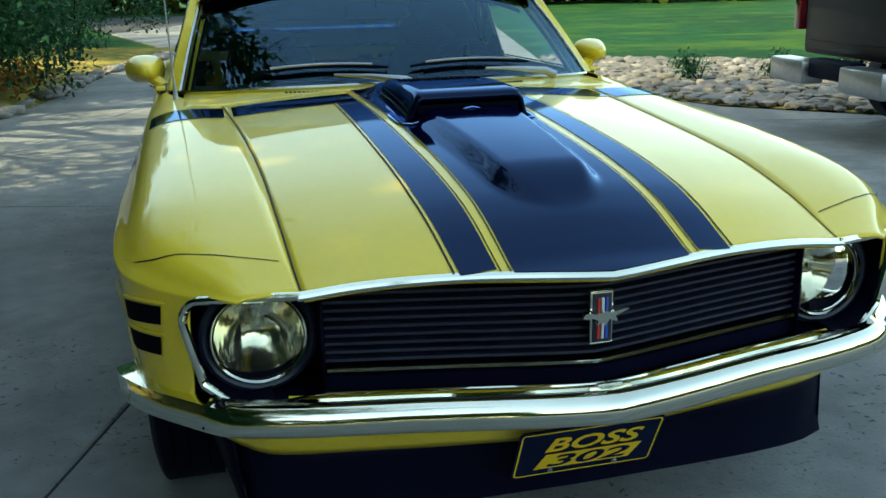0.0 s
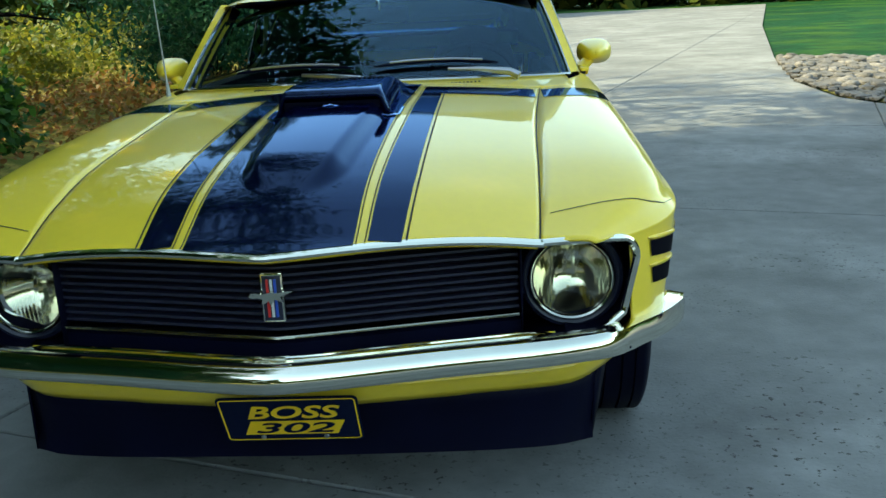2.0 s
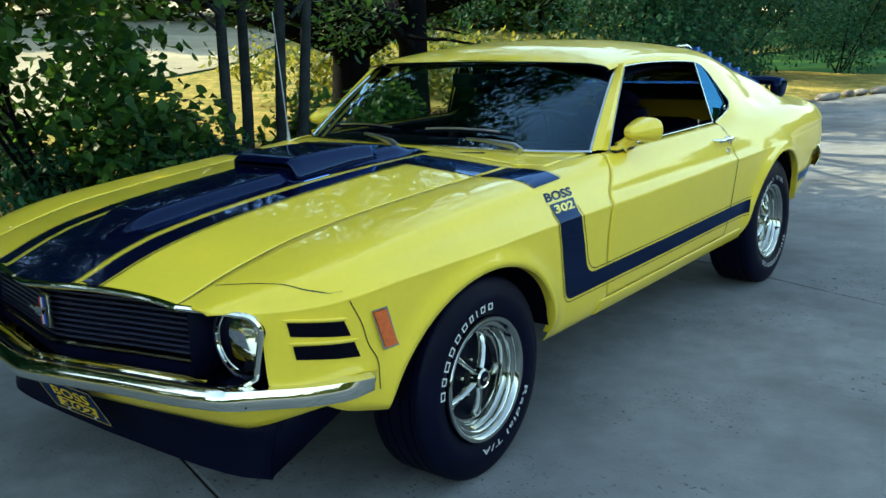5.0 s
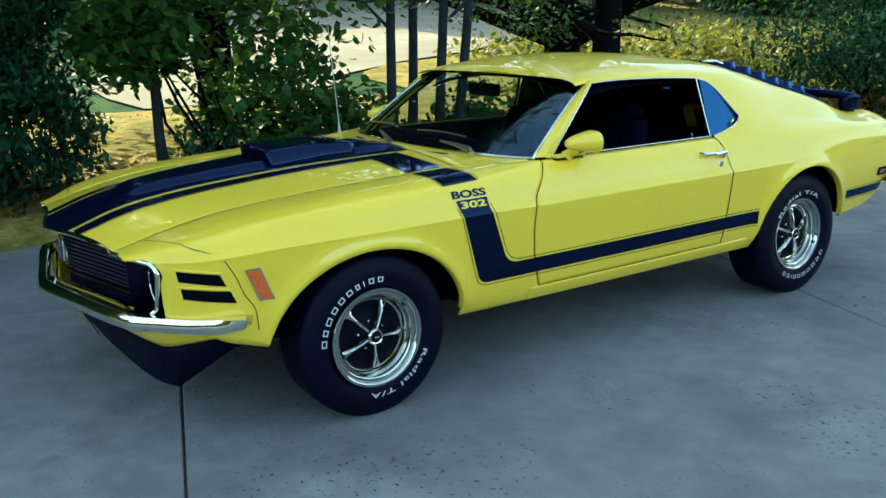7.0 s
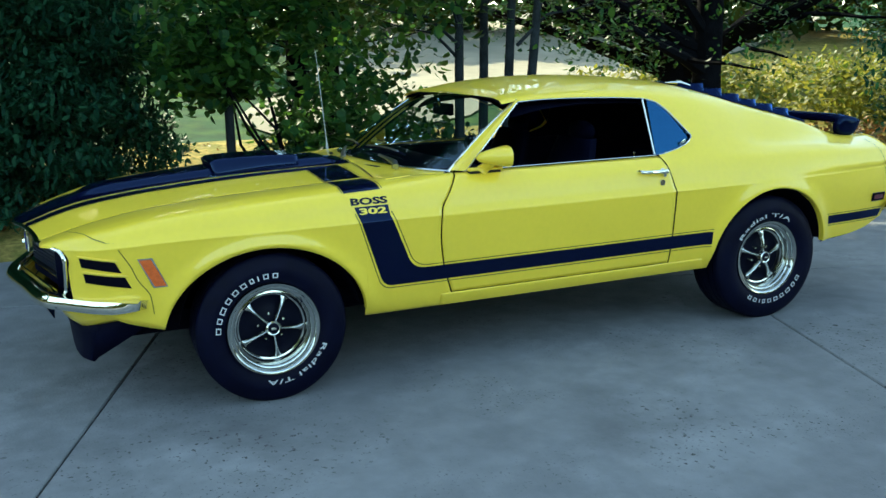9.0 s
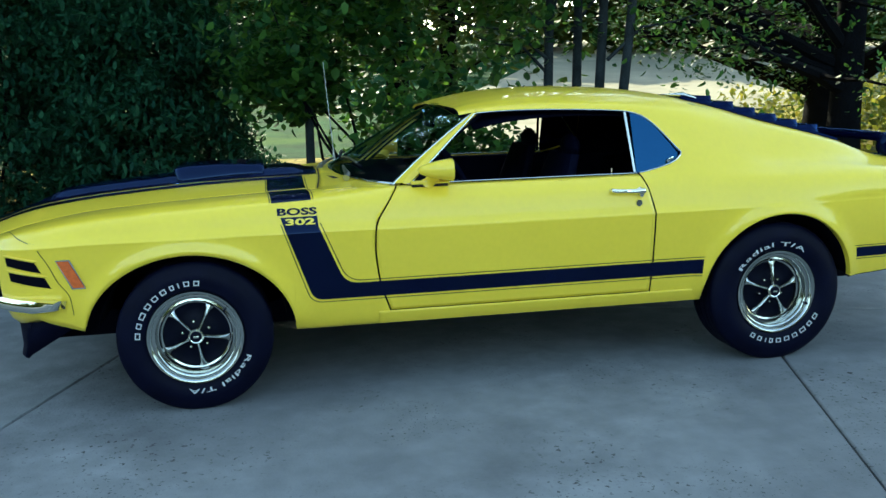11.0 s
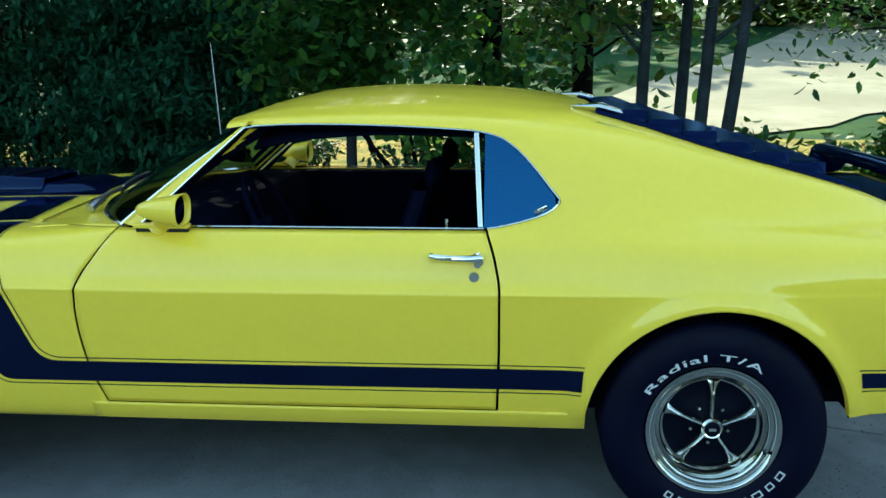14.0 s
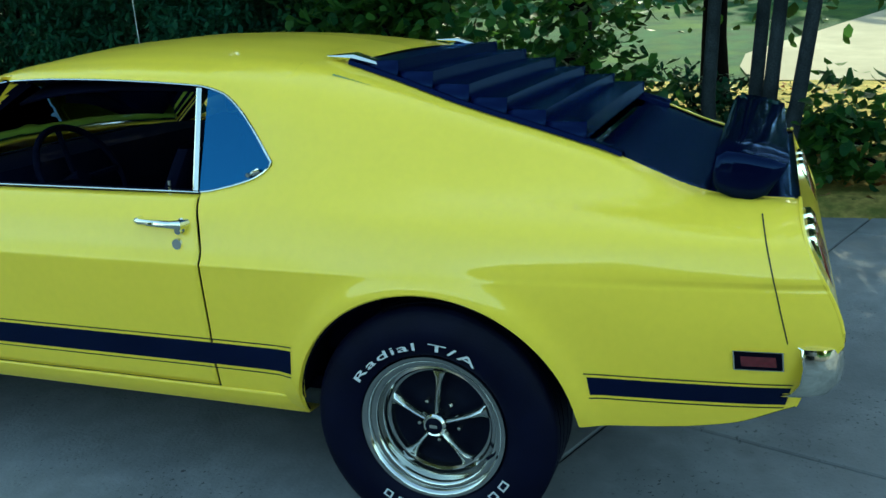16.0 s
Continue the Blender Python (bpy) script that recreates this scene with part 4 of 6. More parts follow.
def rounded(w, h, r, seg=5):
    pts = []
    for cx, cy, a0 in ((w / 2 - r, h / 2 - r, 0), (-w / 2 + r, h / 2 - r, 90), (-w / 2 + r, -h / 2 + r, 180), (w / 2 - r, -h / 2 + r, 270)):
        for k in range(seg + 1):
            a = radians(a0 + 90 * k / seg)
            pts.append((cx + r * math.cos(a), cy + r * math.sin(a)))
    return pts
def flat_frame(w, h, r, t):
    a, b = rounded(w, h, r), rounded(w - 2 * t, h - 2 * t, max(r - t, 0.002))
    n = len(a)
    return [(*p, 0) for p in a] + [(*p, 0) for p in b], [(i, (i + 1) % n, (i + 1) % n + n, i + n) for i in range(n)]
PLATE_M = pose(0, -0.908, 0.380, 117, 0, 0)
def placed(vf, m, z=0.0):
    v, f = vf
    return [tuple(m @ Vector((p[0], p[1], p[2] + z))) for p in v], f
o = rounded(0.305, 0.148, 0.012)
n = len(o)
plate = mesh_ob("show_plate", *placed(([(*p, 0.001) for p in o] + [(*p, -0.002) for p in o], [tuple(range(n)), tuple(range(2 * n - 1, n - 1, -1))] + [(i, i + n, (i + 1) % n + n, (i + 1) % n) for i in range(n)]), PLATE_M), BLACK, car, "black show plate with yellow lettering", smooth=False)
mesh_ob("plate_border", *placed(flat_frame(0.296, 0.139, 0.010, 0.0035), PLATE_M, 0.0022), GOLD, plate)
mesh_ob("plate_word", *placed(fitted("BOSS", 0.205, 0.044, shear=0.25, bold=0.026), PLATE_M @ pose(0.010, 0.026, 0.0024)), GOLD, plate)
blockpts = [(-0.108, -0.050), (0.098, -0.050), (0.118, -0.003), (-0.088, -0.003)]
mesh_ob("plate_number_field", *placed(([(*p, 0) for p in blockpts], [(0, 1, 2, 3)]), PLATE_M @ pose(0, 0, 0.0024)), GOLD, plate, smooth=False)
mesh_ob("plate_number", *placed(fitted("302", 0.176, 0.037, shear=0.25, bold=0.022), PLATE_M @ pose(0.006, -0.0265, 0.0034)), BLACK, plate)
for x in (-0.07, 0.07):
    mesh_ob("plate_screw", *placed(lathe([(0.0, 0.006), (0.003, 0.005), (0.004, 0.0005)], 10, "z", (x, -0.060, 0.001)), PLATE_M), STEEL, plate)

# ---- headlamp-side gills and marker lamps ----
def on_side(pts, lift=0.002):
    out = []
    for y, z in pts:
        p, q, r = skin(y, z), skin(y + 0.004, z), skin(y, z + 0.004)
        nrm = np.cross(q - p, r - p)
        nrm = nrm / np.linalg.norm(nrm)
        if nrm[0] < 0:
            nrm = -nrm
        out.append(p + nrm * lift)
    return out
def side_patch(corners, nu, nv, lift):
    """A four-cornered patch laid on the body side; corners as (y, z)."""
    a, b, c, d = map(np.array, corners)
    G = []
    for u in np.linspace(0, 1, nu):
        p, q = a + (b - a) * u, d + (c - d) * u
        G.append(on_side([tuple(p + (q - p) * v) for v in np.linspace(0, 1, nv)], lift))
    return grid(G, flip=True)
for y0, y1, z0, z1, z2, z3 in ((-0.752, -0.622, 0.712, 0.694, 0.648, 0.674), (-0.742, -0.588, 0.648, 0.628, 0.580, 0.610)):
    both("fender_gill", side_patch([(y0, z0), (y1, z1), (y1 + 0.022, z2), (y0 + 0.006, z3)], 14, 5, 0.003), DARK, "dark air slot beside the headlamp", t=0)
    lipc = on_side([(y0 + (y1 - y0) * t, z0 + (z1 - z0) * t + 0.006) for t in np.linspace(-0.05, 1.08, 12)], 0.002)
    both("gill_lip", tube(lipc, [0.0015] + [0.0045] * 10 + [0.002], 8), YELLOW, t=0)
def marker(y0, y1, z0, z1, lean, lens, rim=0.0):
    fr = [(y0 - 0.006 - 0.0, z1 + 0.006), (y1 + 0.006, z1 + 0.006), (y1 + 0.006 + lean, z0 - 0.006), (y0 - 0.006 + lean, z0 - 0.006)]
    ln = [(y0, z1), (y1, z1), (y1 + lean, z0), (y0 + lean, z0)]
    for s, obs in enumerate(both("side_marker", side_patch(fr, 4, 6, 0.006), CHROME, "chrome framed side marker lamp", t=0)):
        if rim:
            v = side_patch([(y0 - 0.003, z1 + 0.003), (y1 + 0.003, z1 + 0.003), (y1 + 0.003 + lean, z0 - 0.003), (y0 - 0.003 + lean, z0 - 0.003)], 4, 6, 0.0075)
            mesh_ob("bezel", *(mirrored(v) if s else v), DARK, obs, "dark recessed lamp bezel")
        v = side_patch([(a + (rim if a < (y0 + y1) / 2 else -rim), z + (-rim if z > (z0 + z1) / 2 else rim) * 0.6) for a, z in ln], 4, 6, 0.0085)
        mesh_ob("lens", *(mirrored(v) if s else v), lens, obs)
marker(-0.531, -0.485, 0.580, 0.696, 0.054, AMBER)
marker(3.505, 3.605, 0.588, 0.628, 0.004, RED, 0.011)

# ---- stripes ----
def ribbon(name, pts_a, pts_b, material=BLACK, n=1, lift=0.0016, side=True):
    G = []
    for a, b in zip(pts_a, pts_b):
        a, b = np.array(a), np.array(b)
        row = [tuple(a + (b - a) * k / n) for k in range(n + 1)]
        G.append(on_side(row, lift))
    return both(name, facing(grid(G), (1, 0, 0)), material, t=0)
def lin(a, b, n):
    return [tuple(np.array(a) + (np.array(b) - np.array(a)) * k / (n - 1)) for k in range(n)]
def corner_path(p, q, r, rad, n=8):
    """From p towards q towards r with a rounded corner at q."""
    p, q, r = map(np.array, (p, q, r))
    a, b = q + (p - q) / np.linalg.norm(p - q) * rad, q + (r - q) / np.linalg.norm(r - q) * rad
    arc = [tuple((1 - t) ** 2 * a + 2 * t * (1 - t) * q + t * t * b) for t in np.linspace(0, 1, n)]
    return lin(p, a, 56)[:-1] + arc + lin(b, r, 40)[1:]
ST_TOP, ST_BOT = 0.524, 0.455
outer = corner_path((0.399, 0.7925), (0.515, ST_BOT), (2.345, ST_BOT + 0.003), 0.045)
inner = corner_path((0.5455, 0.7905), (0.655, ST_TOP), (2.350, ST_TOP + 0.003), 0.06)
ribbon("side_stripe", outer, inner, n=6)
def line_on_side(name, pts, w, material=SEAM, lift=0.0018):
    pts = [np.array(p) for p in pts]
    G = []
    for i, p in enumerate(pts):
        d = pts[min(i + 1, len(pts) - 1)] - pts[max(i - 1, 0)]
        d = d / (np.linalg.norm(d) + 1e-9)
        nn = np.array((-d[1], d[0])) * w / 2
        G.append(on_side([tuple(p + nn), tuple(p - nn)], lift))
    return both(name, facing(grid(G), (1, 0, 0)), material, t=0)
line_on_side("pinstripe", corner_path((0.388, 0.800), (0.505, ST_BOT - 0.011), (2.343, ST_BOT - 0.008), 0.05), 0.0035)
line_on_side("pinstripe", corner_path((0.556, 0.800), (0.664, ST_TOP + 0.011), (2.352, ST_TOP + 0.014), 0.065), 0.0035)
ribbon("side_stripe", lin((3.160, 0.533), (3.635, 0.530), 26), lin((3.168, 0.484), (3.625, 0.480), 26), n=4)
line_on_side("pinstripe", lin((3.152, 0.542), (3.638, 0.539), 26), 0.0035)
line_on_side("pinstripe", lin((3.166, 0.475), (3.622, 0.471), 26), 0.0035)

def side_text(body, y0, y1, z0, z1, material, name, lift):
    v, f = fitted(body, abs(y1 - y0), z1 - z0, bold=0.035)
    for s in (1, -1):
        P = on_side([((y0 + y1) / 2 + s * p[0], (z0 + z1) / 2 + p[1]) for p in v], lift)
        vv = [(s * p[0], p[1], p[2]) for p in P]
        mesh_ob(name, vv, f, material, car, smooth=False)
side_text("BOSS", 0.375, 0.545, 0.836, 0.866, BLACK, "side_lettering", 0.0018)
ribbon("side_stripe", lin((0.388, 0.828), (0.402, 0.784), 16), lin((0.545, 0.830), (0.548, 0.781), 16), n=8, lift=0.0024)
side_text("302", 0.408, 0.535, 0.794, 0.822, YELLOW, "side_lettering", 0.0030)

def top_strip(name, ys, xa, xb, material=BLACK, n=4, lift=0.0018):
    """A strip on the hood and fender tops between xa(y) and xb(y)."""
    G = []
    for y in ys:
        a, b = xa(y), xb(y)
        G.append([top(a + (b - a) * k / n, y, lift) for k in range(n + 1)])
    return mesh_ob(name, *facing(grid(G), (0, 0, 1)), material, car)
def hood_ys(x, end=0.60):
    return np.linspace(nose_y(x) + 0.008, end, 90)
def gap_in(y):
    return ramp([-1.0, -0.3, 0.45, 0.6], [0.172, 0.178, 0.203, 0.208], y)
def gap_out(y):
    return ramp([-1.0, -0.3, 0.45, 0.6], [0.199, 0.214, 0.229, 0.232], y)
def pin_x(y):
    return ramp([-1.0, -0.63, 0.35, 0.6], [0.274, 0.290, 0.300, 0.302], y)
G = []
for a in np.linspace(-1, 1, 45):
    x = 0.172 * a
    G.append([top(x * float(gap_in(y)) / 0.172, y, 0.0018) for y in np.linspace(nose_y(x) + 0.006, 0.588, 100)])
mesh_ob("hood_stripe", *facing(grid(G), (0, 0, 1)), BLACK, car, "broad glossy black hood stripe")
BAR0, BAR1 = 0.340, 0.512
for s in (1, -1):
    top_strip("hood_stripe", hood_ys(0.23, BAR1), lambda y: s * float(gap_out(y)), lambda y: s * (float(pin_x(y)) - 0.009), n=4)
    top_strip("pinstripe", hood_ys(0.18, 0.57), lambda y: s * (float(gap_in(y)) + 0.004), lambda y: s * (float(gap_in(y)) + 0.0065), SEAM, 1)
    top_strip("pinstripe", hood_ys(0.20, 0.57), lambda y: s * (float(gap_out(y)) - 0.0065), lambda y: s * (float(gap_out(y)) - 0.004), SEAM, 1)
    top_strip("pinstripe", hood_ys(0.273, BAR0 - 0.008), lambda y: s * (float(pin_x(y)) - 0.002), lambda y: s * (float(pin_x(y)) + 0.002), SEAM, 1)
    G = []
    for x in np.concatenate([np.linspace(0.286, 0.597, 16), np.linspace(0.622, 0.838, 22)]):
        G.append([top(s * x, BAR0 + (BAR1 - BAR0) * k / 6 + 0.012 * smooth01(0.6, 0.84, x), 0.0018) for k in range(7)])
    v1, v2 = facing(grid(G[:16]), (0, 0, 1)), facing(grid(G[16:]), (0, 0, 1))
    mesh_ob("hood_stripe", *joined(v1), BLACK, car)
    mesh_ob("hood_stripe", *joined(v2), BLACK, car)
    pin = [[top(s * x, BAR0 - 0.008 + 0.012 * smooth01(0.6, 0.84, x) + k * 0.0035, 0.0018) for k in range(2)] for x in np.linspace(0.297, 0.835, 40)]
    mesh_ob("pinstripe", *facing(grid(pin), (0, 0, 1)), SEAM, car)
    pin = [[top(s * x, BAR1 + 0.007 + 0.012 * smooth01(0.6, 0.84, x) + k * 0.0035, 0.0018) for k in range(2)] for x in np.linspace(0.300, 0.835, 40)]
    mesh_ob("pinstripe", *facing(grid(pin), (0, 0, 1)), SEAM, car)

# ---- hood scoop ----
def scoop():
    P = []
    for y in np.linspace(-0.085, 0.33, 20):
        t = (y + 0.085) / 0.415
        half = 0.172 - 0.006 * t
        base = top(0.0, y)[2] - 0.004
        h = 0.032 * (1 - 0.55 * t ** 2.2) * smooth01(-0.105, -0.05, y) ** 0.35
        row = []
        for x in np.linspace(-1, 1, 29):
            k = (1 - smooth01(0.80, 1.0, abs(x)))
            row.append((x * half, y + 0.05 * (1 - t) * (1 - k) * 0 - 0.02 * (1 - t) * k, top(x * half, y)[2] * (1 - k) + (base + h + 0.012) * k))
        P.append(row)
    return grid(P)
sc = thick(mesh_ob("hood_scoop", *facing(scoop(), (0, 0, 1)), BLACK, car, "glossy black raised hood scoop", angle=60), 0.012)
mesh_ob("scoop_mouth", *joined(grid([[(x, -0.092, z) for z in (top(0, -0.09)[2] - 0.012, top(0, -0.09)[2] + 0.010)] for x in np.linspace(-0.138, 0.138, 8)])), DARK, sc)
mesh_ob("scoop_flange", *tube([top(x, y - 0.065, 0.004) for x, y in [(-0.190, 0.10), (-0.187, -0.02), (-0.16, -0.045), (0, -0.052), (0.16, -0.045), (0.187, -0.02), (0.190, 0.10)]], 0.006, 8, squash=0.5), BLACK, sc)
for k in range(17):
    x = -0.116 + 0.0145 * k
    mesh_ob("scoop_slot", *box(x, 0.22, top(0, 0.22)[2] + 0.031, 0.006, 0.045, 0.008, 0.001), DARK, sc)
# cowl intake slots
for s in (1, -1):
    for k in range(16):
        x = s * (0.20 + 0.014 * k)
        gy = float(glass_base(x)[0])
        mesh_ob("cowl_slot", *box(x, gy - 0.045, 0.9445, 0.007, 0.022, 0.004, 0.0), SEAM, car)

# ---- panel gap shadows round the nose extension ----
line_on_side("panel_gap", [(float(ramp([0.45, 0.54, 0.61, 0.667, 0.745], [-0.487, -0.497, -0.540, -0.562, -0.605], z)), z) for z in np.linspace(0.745, 0.46, 22)], 0.003)
gapv = []
for x in np.linspace(0.572, 0.862, 26):
    y = float(ramp([0.55, 0.67, 0.79, 0.83, 0.865], [-0.80, -0.756, -0.698, -0.655, -0.612], x))
    gapv.append([top(x, y - 0.0015, 0.0012), top(x, y + 0.0015, 0.0012)])
both("panel_gap", grid(gapv), SEAM, t=0)
line_on_side("panel_gap", [(3.545 + (0.94 - z) * 0.26, z) for z in np.linspace(0.93, 0.655, 18)], 0.003)

# dark gaps round the hood, and rolled lips inside the wheel arches
def hood_gap(s):
    G = []
    for y in np.linspace(-0.893, 0.63, 90):
        h = float(hood_half(y))
        z = float(hood_edge_z(y)) + 0.0014
        G.append([(s * (h - 0.0036), y, z), (s * (h - 0.0002), y, z)])
    return grid(G, flip=s > 0)
for s in (1, -1):
    mesh_ob("panel_gap", *hood_gap(s), SEAM, car)
G = []
for x in np.linspace(-0.615, 0.615, 50):
    y = float(hood_back(x)) + 0.001
    G.append([top(x, y - 0.001, 0.0015), top(x, y + 0.005, 0.0015)])
mesh_ob("panel_gap", *grid(G, flip=True), SEAM, car)
for key in ("front", "rear"):
    cy, cz, ry, rz = ARCH[key]
    G = []
    for a in np.linspace(0.10, math.pi - 0.10, 50):
        y, z = cy - (ry + 0.001) * math.cos(a), cz + (rz + 0.001) * math.sin(a)
        if z < float(sill_z(y)) + 0.004:
            continue
        p = skin(y, max(z, 0.34))
        G.append([(p[0] - 0.001, y, z), (p[0] - 0.006, y, z - 0.006), (p[0] - 0.035, y, z - 0.006)])
    both("arch_lip", grid(G), YELLOW, t=0)

# ---- wheels ----
SPOKE_BLACK = mat("wheel_black", (0.004, 0.005, 0.012), 0.4, vary=0.2, scale=20, spec=0.06)
def tyre_profile(w, r, rim):
    h = w / 2
    prof = [(h * 0.62, rim - 0.008), (h * 0.86, rim + 0.004), (h * 0.97, rim + 0.03), (h * 1.0, rim + 0.065), (h * 0.98, r - 0.055), (h * 0.93, r - 0.03), (h * 0.86, r - 0.012), (h * 0.80, r - 0.003)]
    tread = []
    for a, b in ((0.74, 0.56), (0.50, 0.24), (0.18, -0.18), (-0.24, -0.50), (-0.56, -0.74)):
        tread += [(h * a, r), (h * b, r), (h * (b - 0.005), r - 0.010), (h * (b - 0.055), r - 0.010)]
    return prof + tread[:-2] + [(-p, q) for p, q in prof[::-1]]
def wheel(name_label, width, r, face, phase, valve):
    """A wheel about its own centre, outer face towards +x."""
    wh = tagged(new("wheel"), name_label)
    wh.parent = car
    mesh_ob("tyre", *lathe(tyre_profile(width, r, 0.205), 72), RUBBER, wh, "black tyre with raised white lettering")
    rim = [(face - 0.10, 0.196), (face + 0.005, 0.199), (face + 0.028, 0.207), (face + 0.034, 0.203), (face + 0.033, 0.196), (face + 0.030, 0.189), (face + 0.014, 0.185), (face + 0.015, 0.174), (face + 0.008, 0.169), (face - 0.008, 0.167), (face - 0.006, 0.157), (face - 0.014, 0.152), (face - 0.028, 0.150), (face - 0.030, 0.143), (face - 0.052, 0.139)]
    mesh_ob("rim", *lathe(rim, 72), RIM, wh, "polished chrome five-spoke road wheel", angle=60)
    mesh_ob("wheel_disc", *lathe([(face - 0.050, 0.140), (face - 0.058, 0.11), (face - 0.050, 0.08), (face - 0.030, 0.0005)], 48), SPOKE_BLACK, wh)
    for k in range(5):
        a = 2 * math.pi * k / 5 + phase
        P = []
        for q in np.linspace(0, 1, 8):
            rr = 0.030 + 0.113 * q
            w = 0.0075 + 0.0045 * q ** 2 + 0.014 * smooth01(0.80, 1.0, q)
            hgt = face + 0.000 - 0.026 * q ** 1.5
            row = []
            for dx, dy in ((-0.020, -1.0), (0.0, -0.72), (0.005, 0), (0.0, 0.72), (-0.020, 1.0)):
                t = dy * w
                row.append((hgt + dx, rr * math.cos(a) - t * math.sin(a), rr * math.sin(a) + t * math.cos(a)))
            P.append(row)
        mesh_ob("spoke", *grid(P), RIM, wh, angle=60)
        b = a + math.pi / 5
        c = (face - 0.050, 0.060 * math.cos(b), 0.060 * math.sin(b))
        mesh_ob("lug_nut", *lathe([(0, 0.008), (0.020, 0.0075), (0.026, 0.005), (0.027, 0.0005)], 8, "x", c), CHROME, wh)
    mesh_ob("hub_cap", *lathe([(face - 0.05, 0.034), (face + 0.014, 0.033), (face + 0.020, 0.028), (face + 0.018, 0.024)], 28), CHROME, wh)
    mesh_ob("hub_centre", *lathe([(face + 0.016, 0.025), (face + 0.019, 0.012), (face + 0.020, 0.0004)], 24), SPOKE_BLACK, wh)
    mesh_ob("hub_mark", *box(face + 0.021, 0, 0, 0.003, 0.022, 0.010, 0.001), CHROME, wh)
    mesh_ob("valve", *tube([(face + 0.0, 0.176 * math.cos(valve), 0.176 * math.sin(valve)), (face + 0.035, 0.168 * math.cos(valve), 0.168 * math.sin(valve))], 0.005, 6), MATTE, wh)
    # raised white lettering as plain blocks: ten along one arc, eight along the other
    xo = width / 2
    def letters(start, widths, z0, z1):
        a = start
        for w in widths:
            if w > 0:
                # a small open frame with a bar across it
                b = 0.0052
                def flat(r0, r1, t0, t1):
                    P = []
                    for t in np.linspace(t0, t1, 3):
                        an = a - w * t
                        P.append([(xo * 0.992 + 0.003 - 0.35 * max(0, rr - 0.27), rr * math.cos(an), rr * math.sin(an)) for rr in (r0, r1)])
                    return grid(P)
                e = b / (0.25 * w)
                pieces = [flat(z0, z1, 0, min(e, 1))]
                if w > 0.05:
                    pieces += [flat(z0, z1, 1 - e, 1), flat(z0, z0 + b * 0.8, e, 1 - e), flat(z1 - b * 0.8, z1, e, 1 - e)]
                mesh_ob("raised_letter", *joined(*pieces), WHITE, wh)
            a -= abs(w) + 0.072
    def word(body, start, span, z0, z1):
        v, f = text_mesh(body, 1.0, bold=0.010, space=1.12)
        lo, hi = v.min(0), v.max(0)
        owner = list(range(len(v)))
        def root(i):
            while owner[i] != i:
                i = owner[i]
            return i
        for q in f:
            for i in q[1:]:
                owner[root(i)] = root(q[0])
        pieces = {}
        for q in f:
            pieces.setdefault(root(q[0]), []).append(q)
        spans = sorted((min(v[i][0] for q in qs for i in q), max(v[i][0] for q in qs for i in q), qs) for qs in pieces.values())
        glyphs = []
        for x0, x1, qs in sorted(spans, key=lambda g: g[0] - g[1]):
            home = [g for g in glyphs if g[0] - 0.02 <= x0 and x1 <= g[1] + 0.02]
            if home:
                home[0][2].extend(qs)
            else:
                glyphs.append((x0, x1, list(qs)))
        for x0, x1, qs in glyphs:
            used = sorted({i for q in qs for i in q})
            at = {i: n for n, i in enumerate(used)}
            P = []
            for i in used:
                an, rr = start - span * (v[i][0] - lo[0]) / (hi[0] - lo[0]), z0 + (z1 - z0) * (v[i][1] - lo[1]) / (hi[1] - lo[1])
                P.append((xo * 0.992 + 0.0036 - 0.35 * max(0, rr - 0.27), rr * math.cos(an), rr * math.sin(an)))
            mesh_ob("raised_letter", P, [tuple(at[i] for i in q) for q in qs], WHITE, wh, smooth=False)
    return wh, letters, word
TYRE_R, TYRE_W = 0.338, 0.235
def dress(wh, letters, word, turn, start, span):
    letters(3.10 + turn, [0.12, 0.105, 0.135, 0.115, 0.115, 0.11, 0.08, 0.03, 0.10, 0.10], 0.229, 0.251)
    word("Radial T/A", start, span, 0.229, 0.250)
for name_label, y, w, r, x, turn, start, span, phase, valve in (("five-spoke chrome front wheel with white-lettered tyre", 0.0, 0.225, 0.332, 0.766, 0.0, -0.40, 1.36, -0.16, 0.72), ("five-spoke chrome rear wheel with white-lettered tyre", 2.745, 0.255, 0.340, 0.748, 2.66, 2.60, 1.62, 0.28, -0.40)):
    for s in (1, -1):
        wh, letters, word = wheel(name_label, w, r, 0.080, phase, valve)
        dress(wh, letters, word, turn, start, span)
        wh.matrix_basis = pose(x * s, y, r - 0.004, 0, 0, 0 if s > 0 else 180)

